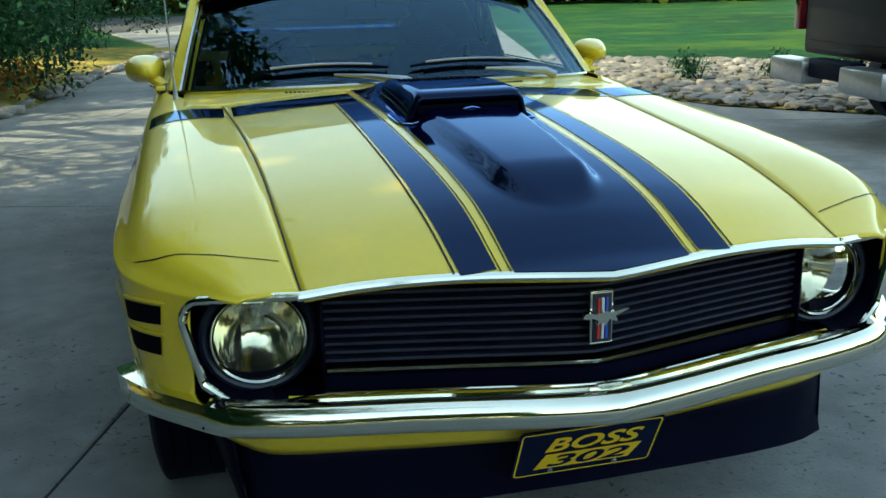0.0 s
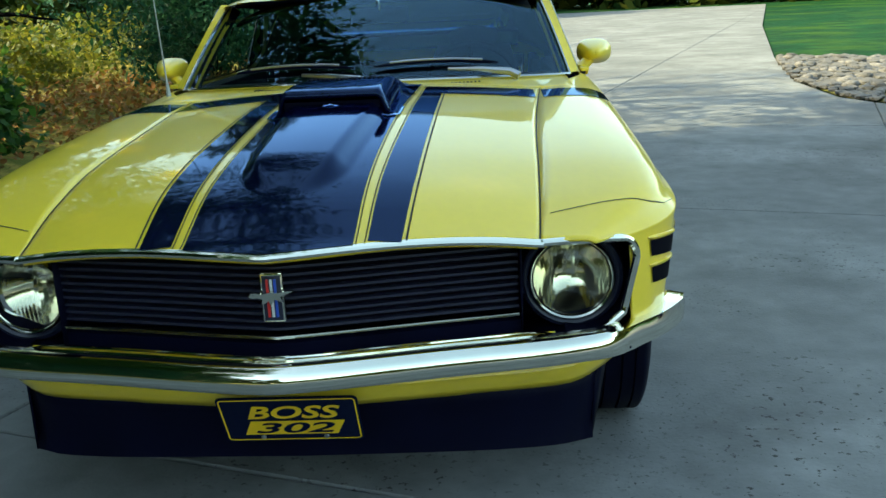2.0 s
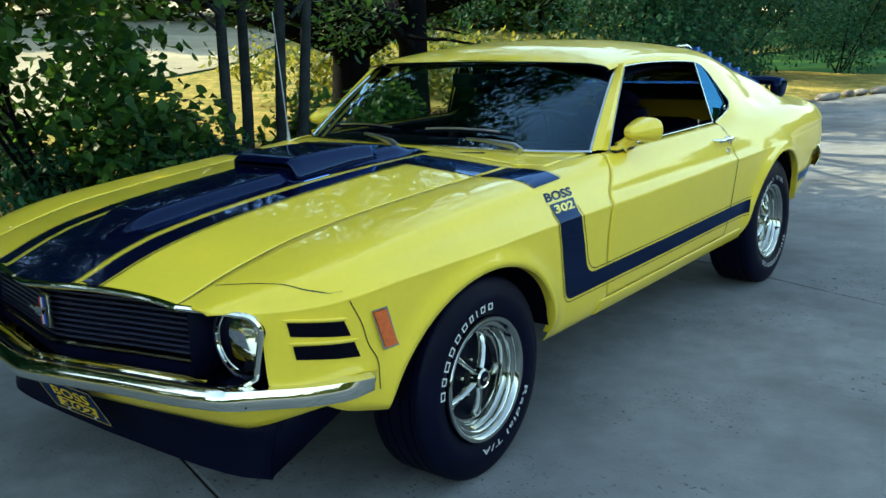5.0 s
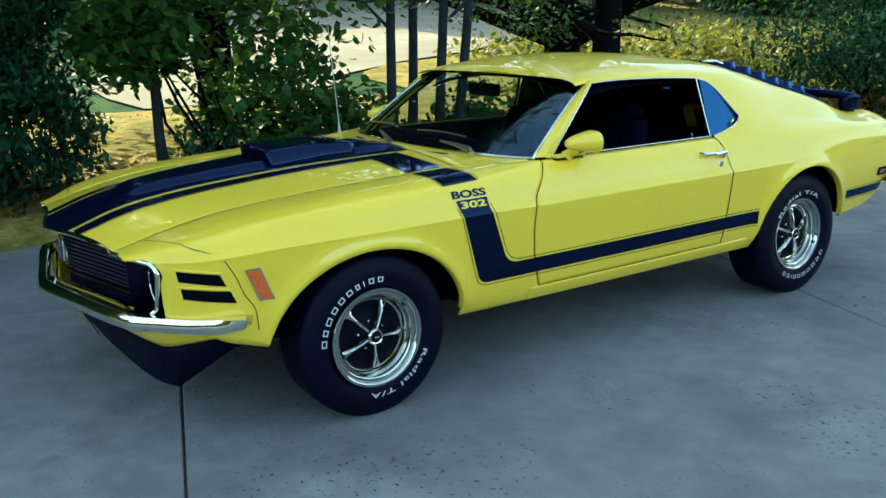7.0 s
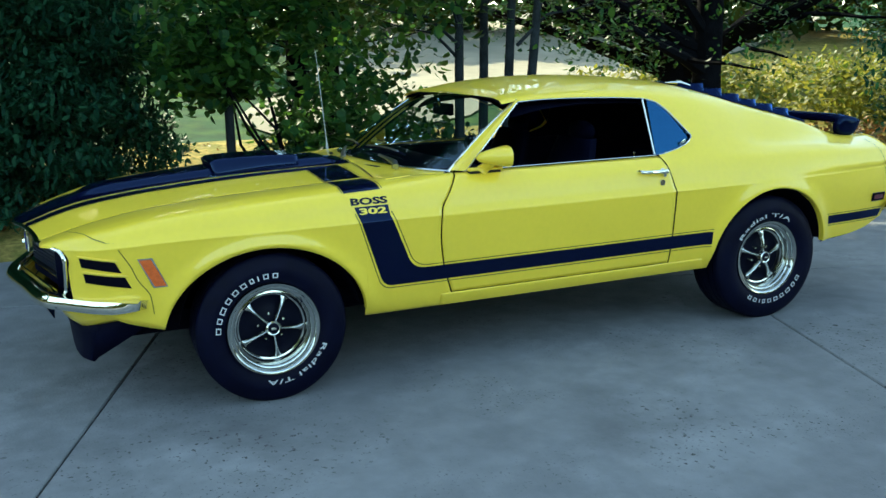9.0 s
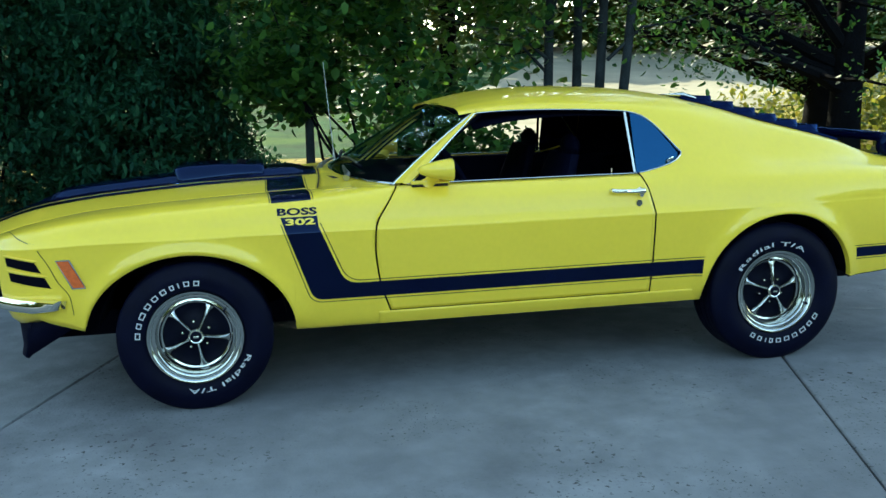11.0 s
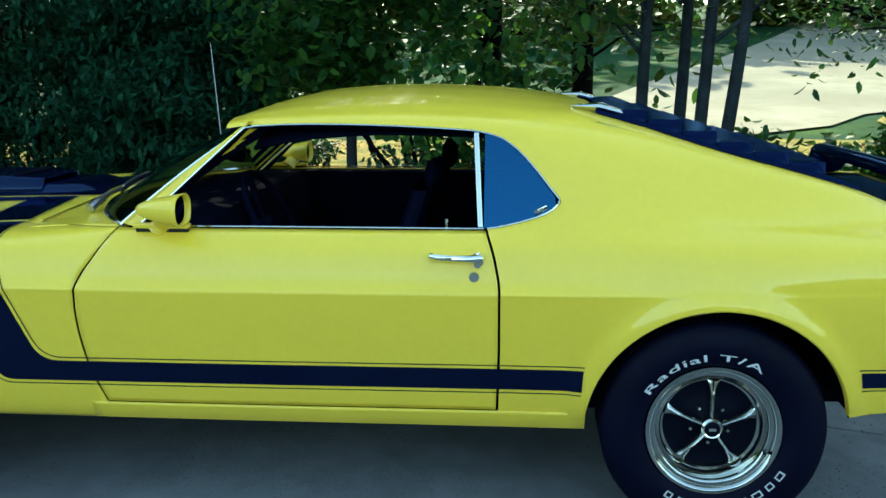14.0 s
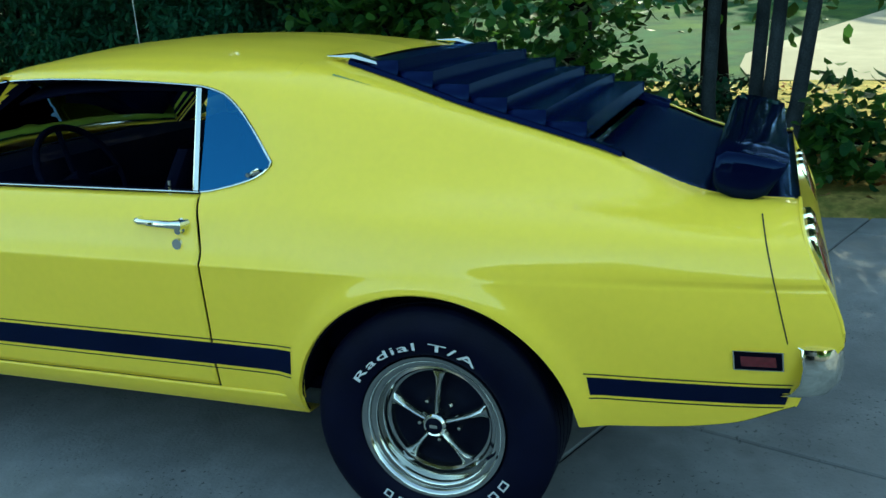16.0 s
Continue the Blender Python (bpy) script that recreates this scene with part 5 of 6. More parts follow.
# ---- door furniture, mirrors, wipers, aerial ----
for s, d in zip((1, -1), doors):
    p1, p2 = skin(1.89, 0.872), skin(2.03, 0.868)
    def at_side(p, out, dz=0.0, dy=0.0):
        return (s * (p[0] + out), p[1] + dy, p[2] + dz)
    h = mesh_ob("door_handle", *tube([at_side(p1, -0.004), at_side(p1, 0.022, dy=0.006), at_side(p1, 0.030, dy=0.02), at_side((p1 + p2) / 2, 0.032), at_side(p2, 0.030, dy=-0.02), at_side(p2, 0.026, dy=0.008), at_side(p2, 0.0, dy=0.012)], [0.010, 0.011, 0.010, 0.010, 0.011, 0.014, 0.014], 10), CHROME, d, "chrome pull door handle")
    mesh_ob("handle_boss", *tube([at_side(p2, 0.0, -0.006, 0.002), at_side(p2, 0.018, -0.010, 0.002)], [0.022, 0.016], 14), CHROME, h)
    mesh_ob("push_button", *tube([at_side(p2, 0.018, -0.016, 0.0), at_side(p2, 0.028, -0.018, 0.0)], [0.011, 0.010], 12), CHROME, h)
    pl = skin(2.02, 0.812)
    mesh_ob("door_lock", *tube([(s * (pl[0] - 0.002), pl[1], pl[2]), (s * (pl[0] + 0.006), pl[1], pl[2])], [0.017, 0.015], 14), CHROME, d, "round chrome door lock")
    # mirror: teardrop shell on a base
    shell = []
    for v in np.linspace(0, 1, 14):
        y = 0.995 + 0.150 * v
        rx, rz = 0.066 * v ** 0.55 * 1.0, 0.046 * v ** 0.5
        cz = 1.004 + 0.0 * v
        shell.append([(s * (0.872 + rx * math.copysign(abs(math.cos(a)) ** 0.75, math.cos(a)) + 0.012 * (v - 1)), y, cz + rz * math.copysign(abs(math.sin(a)) ** 0.75, math.sin(a))) for a in np.linspace(0, 2 * math.pi, 24, endpoint=False)])
    mi = mesh_ob("wing_mirror", *grid(shell, closed_v=True, flip=s < 0), YELLOW, d, "body-coloured bullet wing mirror", angle=70)
    thick(mi, 0.004)
    face_r = [(s * (0.872 + 0.061 * math.copysign(abs(math.cos(a)) ** 0.75, math.cos(a))), 1.135, 1.004 + 0.042 * math.copysign(abs(math.sin(a)) ** 0.75, math.sin(a))) for a in np.linspace(0, 2 * math.pi, 24, endpoint=False)]
    mesh_ob("mirror_face", face_r, [tuple(range(24)) if s < 0 else tuple(range(24))[::-1]], MIRROR, d, smooth=False)
    mesh_ob("mirror_stalk", *tube([(s * 0.805, 1.050, 0.938), (s * 0.815, 1.060, 0.952), (s * 0.850, 1.075, 0.980)], [0.044, 0.032, 0.030], 12, squash=0.7), YELLOW, d)
    mesh_ob("mirror_base", *box(s * 0.818, 1.055, 0.947, 0.034, 0.176, 0.016, 0.006), YELLOW, d)
    mesh_ob("mirror_gasket", *tube([(s * (0.812 - 0.010 * (q - 0.5)), 1.055 + p, 0.934) for p, q in [(-0.082, 0.5), (0, 0.5), (0.082, 0.5)]], 0.011, 8), SEAM, d)
def wiper(px, tipx, s_y):
    piv = (px, float(glass_base(px)[0]) - 0.055, 0.955)
    mid = (px + (tipx - px) * 0.45, float(glass_base(px + (tipx - px) * 0.45)[0]) + 0.025, 0.990)
    a = mesh_ob("wiper", *tube([piv, (px + (tipx - px) * 0.06, piv[1] + 0.01, 0.972), (px + (tipx - px) * 0.25, (piv[1] + mid[1]) / 2, 0.985), mid], [0.016, 0.014, 0.009, 0.006], 8), STEEL, car, "chrome windscreen wiper with black blade")
    bl = []
    for t in np.linspace(0.12, 0.92, 9):
        x = px + (tipx - px) * t
        v = 0.10 + 0.05 * math.sin(t * 3)
        p = screen(x / 0.75, v)
        bl.append((p[0], p[1] - 0.012, p[2] + 0.010))
    mesh_ob("wiper_blade", *tube(bl, [0.004] + [0.007] * 7 + [0.004], 6), MATTE, a)
    mesh_ob("blade_frame", *tube([(p[0], p[1] - 0.006, p[2] + 0.008) for p in bl[1:-1]], 0.0045, 6), STEEL, a)
wiper(0.556, -0.02, 0)
wiper(0.02, -0.56, 0)
ant = mesh_ob("aerial", *tube([(-0.765, 0.752, 0.900), (-0.765, 0.751, 0.93), (-0.766, 0.748, 1.0), (-0.775, 0.712, 1.52)], [0.020, 0.010, 0.0032, 0.0018], 8), AERIAL, car, "thin chrome whip aerial on fender")

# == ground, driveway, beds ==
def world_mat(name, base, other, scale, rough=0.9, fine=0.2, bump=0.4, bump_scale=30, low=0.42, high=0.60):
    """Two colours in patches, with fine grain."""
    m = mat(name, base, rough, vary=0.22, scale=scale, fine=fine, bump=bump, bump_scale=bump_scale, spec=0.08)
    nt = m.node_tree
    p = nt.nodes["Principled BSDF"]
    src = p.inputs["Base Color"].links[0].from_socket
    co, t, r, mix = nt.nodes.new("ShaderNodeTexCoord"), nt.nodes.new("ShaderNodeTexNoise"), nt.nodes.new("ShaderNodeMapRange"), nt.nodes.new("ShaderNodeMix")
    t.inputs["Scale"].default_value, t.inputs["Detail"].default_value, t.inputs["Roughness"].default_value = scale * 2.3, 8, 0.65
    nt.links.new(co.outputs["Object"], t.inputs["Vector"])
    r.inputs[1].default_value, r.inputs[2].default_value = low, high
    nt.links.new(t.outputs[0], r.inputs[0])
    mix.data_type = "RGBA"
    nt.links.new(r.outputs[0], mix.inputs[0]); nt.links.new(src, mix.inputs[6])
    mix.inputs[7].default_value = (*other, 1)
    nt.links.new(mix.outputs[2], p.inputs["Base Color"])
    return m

def concrete_mat(name, base):
    """Broom-finished concrete: tone drifts, dark specks and pits, rusty stains."""
    m = world_mat(name, base, tuple(c * 0.62 for c in base), 0.55, 0.86, 0.10, 0.30, 70, 0.45, 0.70)
    nt = m.node_tree
    p = nt.nodes["Principled BSDF"]
    src = p.inputs["Base Color"].links[0].from_socket
    co = nt.nodes.new("ShaderNodeTexCoord")
    def spots(scale, lo, hi, colour, prev, where=None):
        t, r, mix = nt.nodes.new("ShaderNodeTexNoise"), nt.nodes.new("ShaderNodeMapRange"), nt.nodes.new("ShaderNodeMix")
        t.inputs["Scale"].default_value, t.inputs["Detail"].default_value, t.inputs["Roughness"].default_value = scale, 3, 0.6
        nt.links.new(co.outputs["Object"], t.inputs["Vector"])
        r.inputs[1].default_value, r.inputs[2].default_value = lo, hi
        nt.links.new(t.outputs[0], r.inputs[0])
        mix.data_type = "RGBA"
        fac = r.outputs[0]
        if where:
            t2, r2, mu = nt.nodes.new("ShaderNodeTexNoise"), nt.nodes.new("ShaderNodeMapRange"), nt.nodes.new("ShaderNodeMath")
            t2.inputs["Scale"].default_value, t2.inputs["Detail"].default_value = where, 4
            nt.links.new(co.outputs["Object"], t2.inputs["Vector"])
            r2.inputs[1].default_value, r2.inputs[2].default_value = 0.50, 0.64
            nt.links.new(t2.outputs[0], r2.inputs[0])
            mu.operation = "MULTIPLY"
            nt.links.new(fac, mu.inputs[0]); nt.links.new(r2.outputs[0], mu.inputs[1])
            fac = mu.outputs[0]
        nt.links.new(fac, mix.inputs[0]); nt.links.new(prev, mix.inputs[6])
        mix.inputs[7].default_value = (*colour, 1)
        return mix.outputs[2]
    out = spots(34, 0.61, 0.65, (base[0] * 0.28, base[1] * 0.27, base[2] * 0.26), src, 1.1)
    out = spots(55, 0.61, 0.66, (base[0] * 0.30, base[1] * 0.30, base[2] * 0.30), out, 1.7)
    out = spots(2.2, 0.62, 0.85, (base[0] * 0.62, base[1] * 0.60, base[2] * 0.58), out)
    nt.links.new(out, p.inputs["Base Color"])
    return m

CONC = concrete_mat("broomed_concrete", (0.212, 0.216, 0.214))
JOINT = mat("joint_dirt", (0.03, 0.03, 0.03), 0.95, vary=0.3, scale=10)
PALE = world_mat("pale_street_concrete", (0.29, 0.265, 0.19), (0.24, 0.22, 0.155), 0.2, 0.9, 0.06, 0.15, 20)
# the lawn's second, lighter tone puts sun streaks into its colour
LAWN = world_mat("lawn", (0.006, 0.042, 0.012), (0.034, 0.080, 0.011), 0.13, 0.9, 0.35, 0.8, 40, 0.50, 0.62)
LITTER = world_mat("leaf_litter", (0.28, 0.21, 0.058), (0.12, 0.125, 0.028), 1.3, 0.95, 0.4, 0.9, 25)

def sheet(name, outline, z, material, label, parent=None):
    return mesh_ob(name, [(x, y, z) for x, y in outline], [tuple(range(len(outline)))], material, parent, label, smooth=False, kind="structure")

sheet("ground", [(-600, -600), (600, -600), (600, 600), (-600, 600)], -0.035, LAWN, "green mown lawn with lighter patches coloured in as sun streaks")
DRIVE = [(-3.0, -14), (16, -14), (16, 3.5), (7.6, 4.2), (5.6, 5.0), (4.6, 6.2), (4.2, 7.6), (4.3, 9.4), (5.2, 13.4), (8.5, 26), (16.5, 54), (-8, 54), (-4.2, 35), (-1.6, 22), (-1.2, 17.2), (-2.1, 14.2), (-2.5, 10.4), (-2.8, 8.3), (-3.40, 6.4), (-3.48, 5.1), (-3.32, 3.8), (-3.45, 1.6), (-3.12, -0.4), (-3.05, -1.2), (-3.0, -4)]
driveway = sheet("road", DRIVE, -0.012, JOINT, "grey concrete driveway of large jointed slabs")
D1, D2 = np.array((0.9487, -0.3162)), np.array((0.3162, 0.9487))
def clip(poly, nrm, off):
    """The part of a polygon on the side where dot(p, nrm) <= off."""
    out = []
    for i, p in enumerate(poly):
        q = poly[(i + 1) % len(poly)]
        a, b = np.dot(p, nrm) - off, np.dot(q, nrm) - off
        if a <= 0:
            out.append(p)
        if (a < 0 < b) or (b < 0 < a):
            out.append(p + (q - p) * (a / (a - b)))
    return out
def slab(i, j, wide=1):
    poly = [np.array(p, float) for p in DRIVE]
    g = 0.0055
    for nrm, off in ((D1, -1.09 + 3.0 * (i + wide) - g), (-D1, -(-1.09 + 3.0 * i + g)), (D2, -0.495 + 3.42 * (j + 1) - g), (-D2, -(-0.495 + 3.42 * j + g))):
        poly = clip(poly, nrm, off)
        if len(poly) < 3:
            return
    n = len(poly)
    c = sum(poly) / n
    inner = [p + (c - p) / max(np.linalg.norm(c - p), 1e-6) * 0.008 for p in poly]
    V = [(*p, 0.0) for p in inner] + [(*p, -0.006) for p in poly] + [(*p, -0.05) for p in poly]
    F = [tuple(range(n))] + [(k, n + k, n + (k + 1) % n, (k + 1) % n) for k in range(n)] + [(n + k, 2 * n + k, 2 * n + (k + 1) % n, n + (k + 1) % n) for k in range(n)]
    mesh_ob("slab", V, F, CONC, driveway, smooth=False)
for i in range(-4, 7):
    for j in range(-5, 17):
        if (i, j) != (1, 0):
            slab(i, j, 2 if (i, j) == (0, 0) else 1)

def hill_z(x):
    """The ground rises gently beyond the planting bed."""
    return 0.085 * (math.sqrt(min(max(0.0, -x - 11.5), 68.0) ** 2 + 2.0) - 1.414)
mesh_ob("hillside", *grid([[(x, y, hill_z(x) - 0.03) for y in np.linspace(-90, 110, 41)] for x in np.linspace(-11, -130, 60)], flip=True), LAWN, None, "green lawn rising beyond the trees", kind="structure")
def street():
    P = []
    for x in np.linspace(-12.7, -78, 44):
        a = float(ramp([11, 12, 15, 19, 24, 31, 68, 80], [3.6, 3.4, 3.0, 4.5, 6.7, 10.0, 25.0, 30.0], -x))
        b = float(ramp([12.6, 13.7, 16.6, 18, 24, 40, 80], [5.4, 7.4, 10.0, 13.5, 22.0, 42.0, 85.0], -x))
        P.append([(x, a + (b - a) * t, hill_z(x) + 0.012) for t in np.linspace(0, 1, 12)])
    return grid(P)
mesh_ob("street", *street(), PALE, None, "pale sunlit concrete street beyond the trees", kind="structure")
def slope():
    P = []
    for x in np.linspace(-10.0, -42, 34):
        y0 = max(9.0, float(ramp([12.6, 13.7, 16.6, 18, 24, 40, 80], [5.4, 7.4, 10.0, 13.5, 22.0, 42.0, 85.0], -x)) + 0.4)
        P.append([(x, y0 + (y0 * 0.6 + 46 - y0) * t, hill_z(x) + 0.006 + 0.10 * noise.noise((x * 0.3, t * 6, 1.0)) * min(1, t * 8) + 0.05 * min(1, t * 8)) for t in np.linspace(0, 1, 26)])
    return grid(P, flip=True)
mesh_ob("slope", *facing(slope(), (0, 0, 1)), LITTER, None, "sunlit slope strewn with dry leaves", kind="structure")
# planting bed on the car's far side, gently mounded
def bed():
    P = []
    for y in np.linspace(-14, 20, 70):
        e = float(ramp([-14, -1.2, -0.4, 1.6, 3.8, 5.1, 6.4, 8.3, 10.4, 14.2, 17.2, 20], [-3.0, -3.05, -3.12, -3.45, -3.32, -3.48, -3.4, -2.8, -2.5, -2.1, -1.2, -0.3], y))
        w = 9.4 if y < 7 else 9.4 + (y - 7) * 0.3
        row = []
        for t in np.linspace(0, 1, 30):
            x = e - w * t
            h = 0.04 + 0.16 * math.sin(math.pi * min(1, t * 1.02)) + 0.05 * noise.noise((x * 0.8, y * 0.8, 0)) - 0.09 * (t == 0) - 0.10 * (t > 0.97)
            row.append((x, y, h))
        P.append(row)
    return grid(P)
mesh_ob("bed", *bed(), LITTER, None, "planting bed covered in brown leaf litter", kind="structure")

# == foliage ==
def leaf_mat(name, base, tip, shine=0.35):
    """Leaf blades: diffuse with light shining through, each blade its own tone."""
    m = bpy.data.materials.new(name)
    m.use_nodes = True
    nt = m.node_tree
    n, l = nt.nodes, nt.links
    p = n["Principled BSDF"]
    geo, mix, tr, add = n.new("ShaderNodeNewGeometry"), n.new("ShaderNodeMix"), n.new("ShaderNodeBsdfTranslucent"), n.new("ShaderNodeMixShader")
    mix.data_type = "RGBA"
    mix.inputs[6].default_value, mix.inputs[7].default_value = (*base, 1), (*tip, 1)
    l.new(geo.outputs["Random Per Island"], mix.inputs[0])
    l.new(mix.outputs[2], p.inputs["Base Color"])
    p.inputs["Roughness"].default_value = 0.5
    p.inputs["Specular IOR Level"].default_value = 0.2
    br = n.new("ShaderNodeHueSaturation")
    br.inputs["Value"].default_value, br.inputs["Hue"].default_value = 1.9, 0.485
    l.new(mix.outputs[2], br.inputs["Color"]); l.new(br.outputs[0], tr.inputs[0])
    add.inputs[0].default_value = shine
    l.new(p.outputs[0], add.inputs[1]); l.new(tr.outputs[0], add.inputs[2])
    l.new(add.outputs[0], n["Material Output"].inputs[0])
    return m
LEAF = leaf_mat("broad_leaf", (0.009, 0.046, 0.016), (0.050, 0.125, 0.018), 0.42)
LEAF_DARK = leaf_mat("dark_leaf", (0.007, 0.036, 0.022), (0.022, 0.078, 0.036), 0.20)
LEAF_CANOPY = leaf_mat("canopy_leaf", (0.008, 0.040, 0.013), (0.028, 0.080, 0.016), 0.32)
LEAF_RUST = leaf_mat("autumn_leaf", (0.10, 0.10, 0.02), (0.22, 0.09, 0.025), 0.30)
LEAF_LIME = leaf_mat("sunlit_groundcover", (0.045, 0.085, 0.014), (0.22, 0.21, 0.030), 0.35)
# bark tones near black: the backlit trunks' shade is put into them
BARK_BACKLIT = mat("bark", (0.003, 0.0035, 0.005), 0.9, vary=0.35, scale=6, fine=0.3, bump=0.9, bump_scale=45, spec=0.05)
BARK_GREY_BACKLIT = mat("grey_bark_backlit", (0.020, 0.025, 0.028), 0.88, vary=0.35, scale=7, fine=0.3, bump=0.7, bump_scale=40, spec=0.05)

LEAF_DARK.node_tree.nodes["Principled BSDF"].inputs["Specular IOR Level"].default_value = 0.06
LEAF_FAR = leaf_mat("distant_leaf", (0.012, 0.036, 0.012), (0.075, 0.085, 0.016), 0.12)
LEAF_FAR.node_tree.nodes["Principled BSDF"].inputs["Specular IOR Level"].default_value = 0.0

def leaves(name, centres, spread, count, size, material, parent, seed, flat=0.5, narrow=0.55, squash=(1, 1, 1), label="", kind=""):
    """count folded leaf blades scattered in clumps round the centres."""
    rng = np.random.default_rng(seed)
    C = np.array(centres, float)
    S = np.asarray(spread, float) * np.ones(len(C))
    k = rng.integers(0, len(C), count)
    d = rng.normal(size=(count, 3))
    d /= np.linalg.norm(d, axis=1, keepdims=True)
    r = rng.random(count) ** 0.45
    base = C[k] + d * (r * S[k])[:, None] * np.array(squash)
    a = rng.random(count) * 2 * math.pi
    tilt = rng.normal(0, flat, count) - 0.35
    along = np.stack([np.cos(a) * np.cos(tilt), np.sin(a) * np.cos(tilt), np.sin(tilt)], 1)
    side = np.stack([-np.sin(a), np.cos(a), rng.normal(0, 0.35, count)], 1)
    side /= np.linalg.norm(side, axis=1, keepdims=True)
    up = np.cross(side, along)
    L = size * (0.6 + 0.8 * rng.random(count))[:, None]
    W = L * narrow * 0.5
    p0, p3 = base, base + along * L
    rim = []
    for along_by, wide, sign in ((0.26, 0.88, 1), (0.64, 0.80, 1), (0.64, 0.80, -1), (0.26, 0.88, -1)):
        rim.append(base + along * L * along_by + side * W * wide * sign + up * W * 0.35)
    V = np.stack([p0, rim[0], rim[1], p3, rim[2], rim[3]], 1).reshape(-1, 3)
    i = np.arange(count) * 6
    F = np.stack([np.stack([i + a, i + b, i + c], 1) for a, b, c in ((0, 1, 5), (1, 2, 4), (1, 4, 5), (2, 3, 4))], 1).reshape(-1)
    me = bpy.data.meshes.new(name)
    me.vertices.add(len(V)); me.vertices.foreach_set("co", V.ravel())
    me.loops.add(len(F)); me.loops.foreach_set("vertex_index", F)
    me.polygons.add(len(F) // 3); me.polygons.foreach_set("loop_start", np.arange(0, len(F), 3))
    me.update(calc_edges=True)
    me.materials.append(material)
    ob = new(name, me)
    if parent is not None:
        ob.parent = parent
    return tagged(ob, label, kind=kind)

def bough(rng, start, heading, length, radius, bend=0.25, n=7):
    """Points and radii of a crooked limb."""
    p, d = np.array(start, float), np.array(heading, float)
    d /= np.linalg.norm(d)
    pts, rad = [tuple(p)], [radius]
    for k in range(n):
        d = d + rng.normal(0, bend / 2, 3) * 0.6
        d /= np.linalg.norm(d)
        p = p + d * length / n
        pts.append(tuple(p)); rad.append(radius * (1 - 0.75 * (k + 1) / n))
    return pts, rad, d

def tree(label, stems, height, radius, bark, crown, seed, low, reach, leaf, count, clump=0.8, twigs=5, extra_low=(), bias=1.0, group=""):
    """A tree of one or several stems with limbs, twigs and a crown of clumps from low to height."""
    rng = np.random.default_rng(seed)
    ob = tagged(new("tree"), label, "tree", group)
    ob.location = (*stems[0][:2], 0.05)
    inv = Matrix.Translation(ob.location).inverted()
    tips = []
    def child(name, vf, m):
        o = mesh_ob(name, *vf, m, ob)
        o.matrix_parent_inverse = inv
        return o
    for sx, sy, lx, ly in stems:
        pts = [(sx, sy, 0.0)]
        for k in range(1, 11):
            t = k / 10
            pts.append((sx + lx * t * height + 0.05 * math.sin(3 * t + sx * 7), sy + ly * t * height + 0.05 * math.cos(4 * t + sy * 5), 0.05 + height * 0.85 * t))
        rad = [radius * (1.35 if k == 0 else 1.05 - 0.8 * k / 10) for k in range(11)]
        child("trunk", tube(pts, rad, 12), bark)
        for b in range(twigs):
            t = low / height + (0.92 - low / height) * ((b + 0.5) / twigs) ** bias
            i = min(int(t * 10), 9)
            q = np.array(pts[i]) + (np.array(pts[i + 1]) - pts[i]) * (t * 10 - i)
            a = rng.random() * 2 * math.pi
            ln = reach * (1.0 - 0.5 * t) * (0.7 + 0.5 * rng.random())
            bp, br, d = bough(rng, q, (math.cos(a), math.sin(a), 0.25 + 0.5 * rng.random()), ln, rad[i] * 0.5)
            child("limb", tube(bp, br, 7), bark)
            tips += [bp[-1], bp[-3], bp[-2]]
            for s in range(3):
                j = 2 + s * 2
                a2 = rng.random() * 2 * math.pi
                tp, tr, _ = bough(rng, bp[j], (math.cos(a2), math.sin(a2), 0.2 * rng.normal()), ln * 0.45, br[j] * 0.5, 0.4, 5)
                child("limb", tube(tp, tr, 5), bark)
                tips += [tp[-1], tp[-3]]
        tips.append(pts[-1])
    tips = [t for t in tips if t[2] > low * 0.8] + list(extra_low)
    for q in extra_low:
        sx, sy = min((s[:2] for s in stems), key=lambda s: (s[0] - q[0]) ** 2 + (s[1] - q[1]) ** 2)
        mid = ((sx + q[0]) / 2, (sy + q[1]) / 2, q[2] - 0.05)
        child("limb", tube([(sx, sy, q[2] - 0.35), mid, q, (2 * q[0] - mid[0], 2 * q[1] - mid[1], q[2] + 0.1)], [0.02, 0.014, 0.009, 0.004], 6), bark)
    o = leaves("crown", tips, clump, count, leaf, crown, ob, seed + 1)
    o.matrix_parent_inverse = inv
    return ob

def shrub(label, clumps, spread, count, size, material, seed, narrow=0.55, flat=0.6, stems=6, squash=(1, 1, 1), group=""):
    rng = np.random.default_rng(seed)
    c = np.array(clumps)
    ob = tagged(new("shrub"), label, "shrub", group)
    ob.location = (c[:, 0].mean(), c[:, 1].mean(), 0.08)
    inv = Matrix.Translation(ob.location).inverted()
    for k in range(stems):
        tip = c[rng.integers(0, len(c))]
        foot = np.array((ob.location[0] + rng.normal(0, 0.15), ob.location[1] + rng.normal(0, 0.15), 0.05))
        mid = (foot + tip) / 2 + rng.normal(0, 0.1, 3)
        o = mesh_ob("stem", *tube([tuple(foot), tuple(mid), tuple(tip)], [0.022, 0.015, 0.006], 6), BARK_BACKLIT, ob)
        o.matrix_parent_inverse = inv
    o = leaves("foliage", clumps, spread, count, size, material, ob, seed + 7, flat, narrow, squash)
    o.matrix_parent_inverse = inv
    return ob

def cloud(rng, n, lo, hi):
    return [tuple(rng.uniform(lo, hi)) for _ in range(n)]
rng = np.random.default_rng(11)
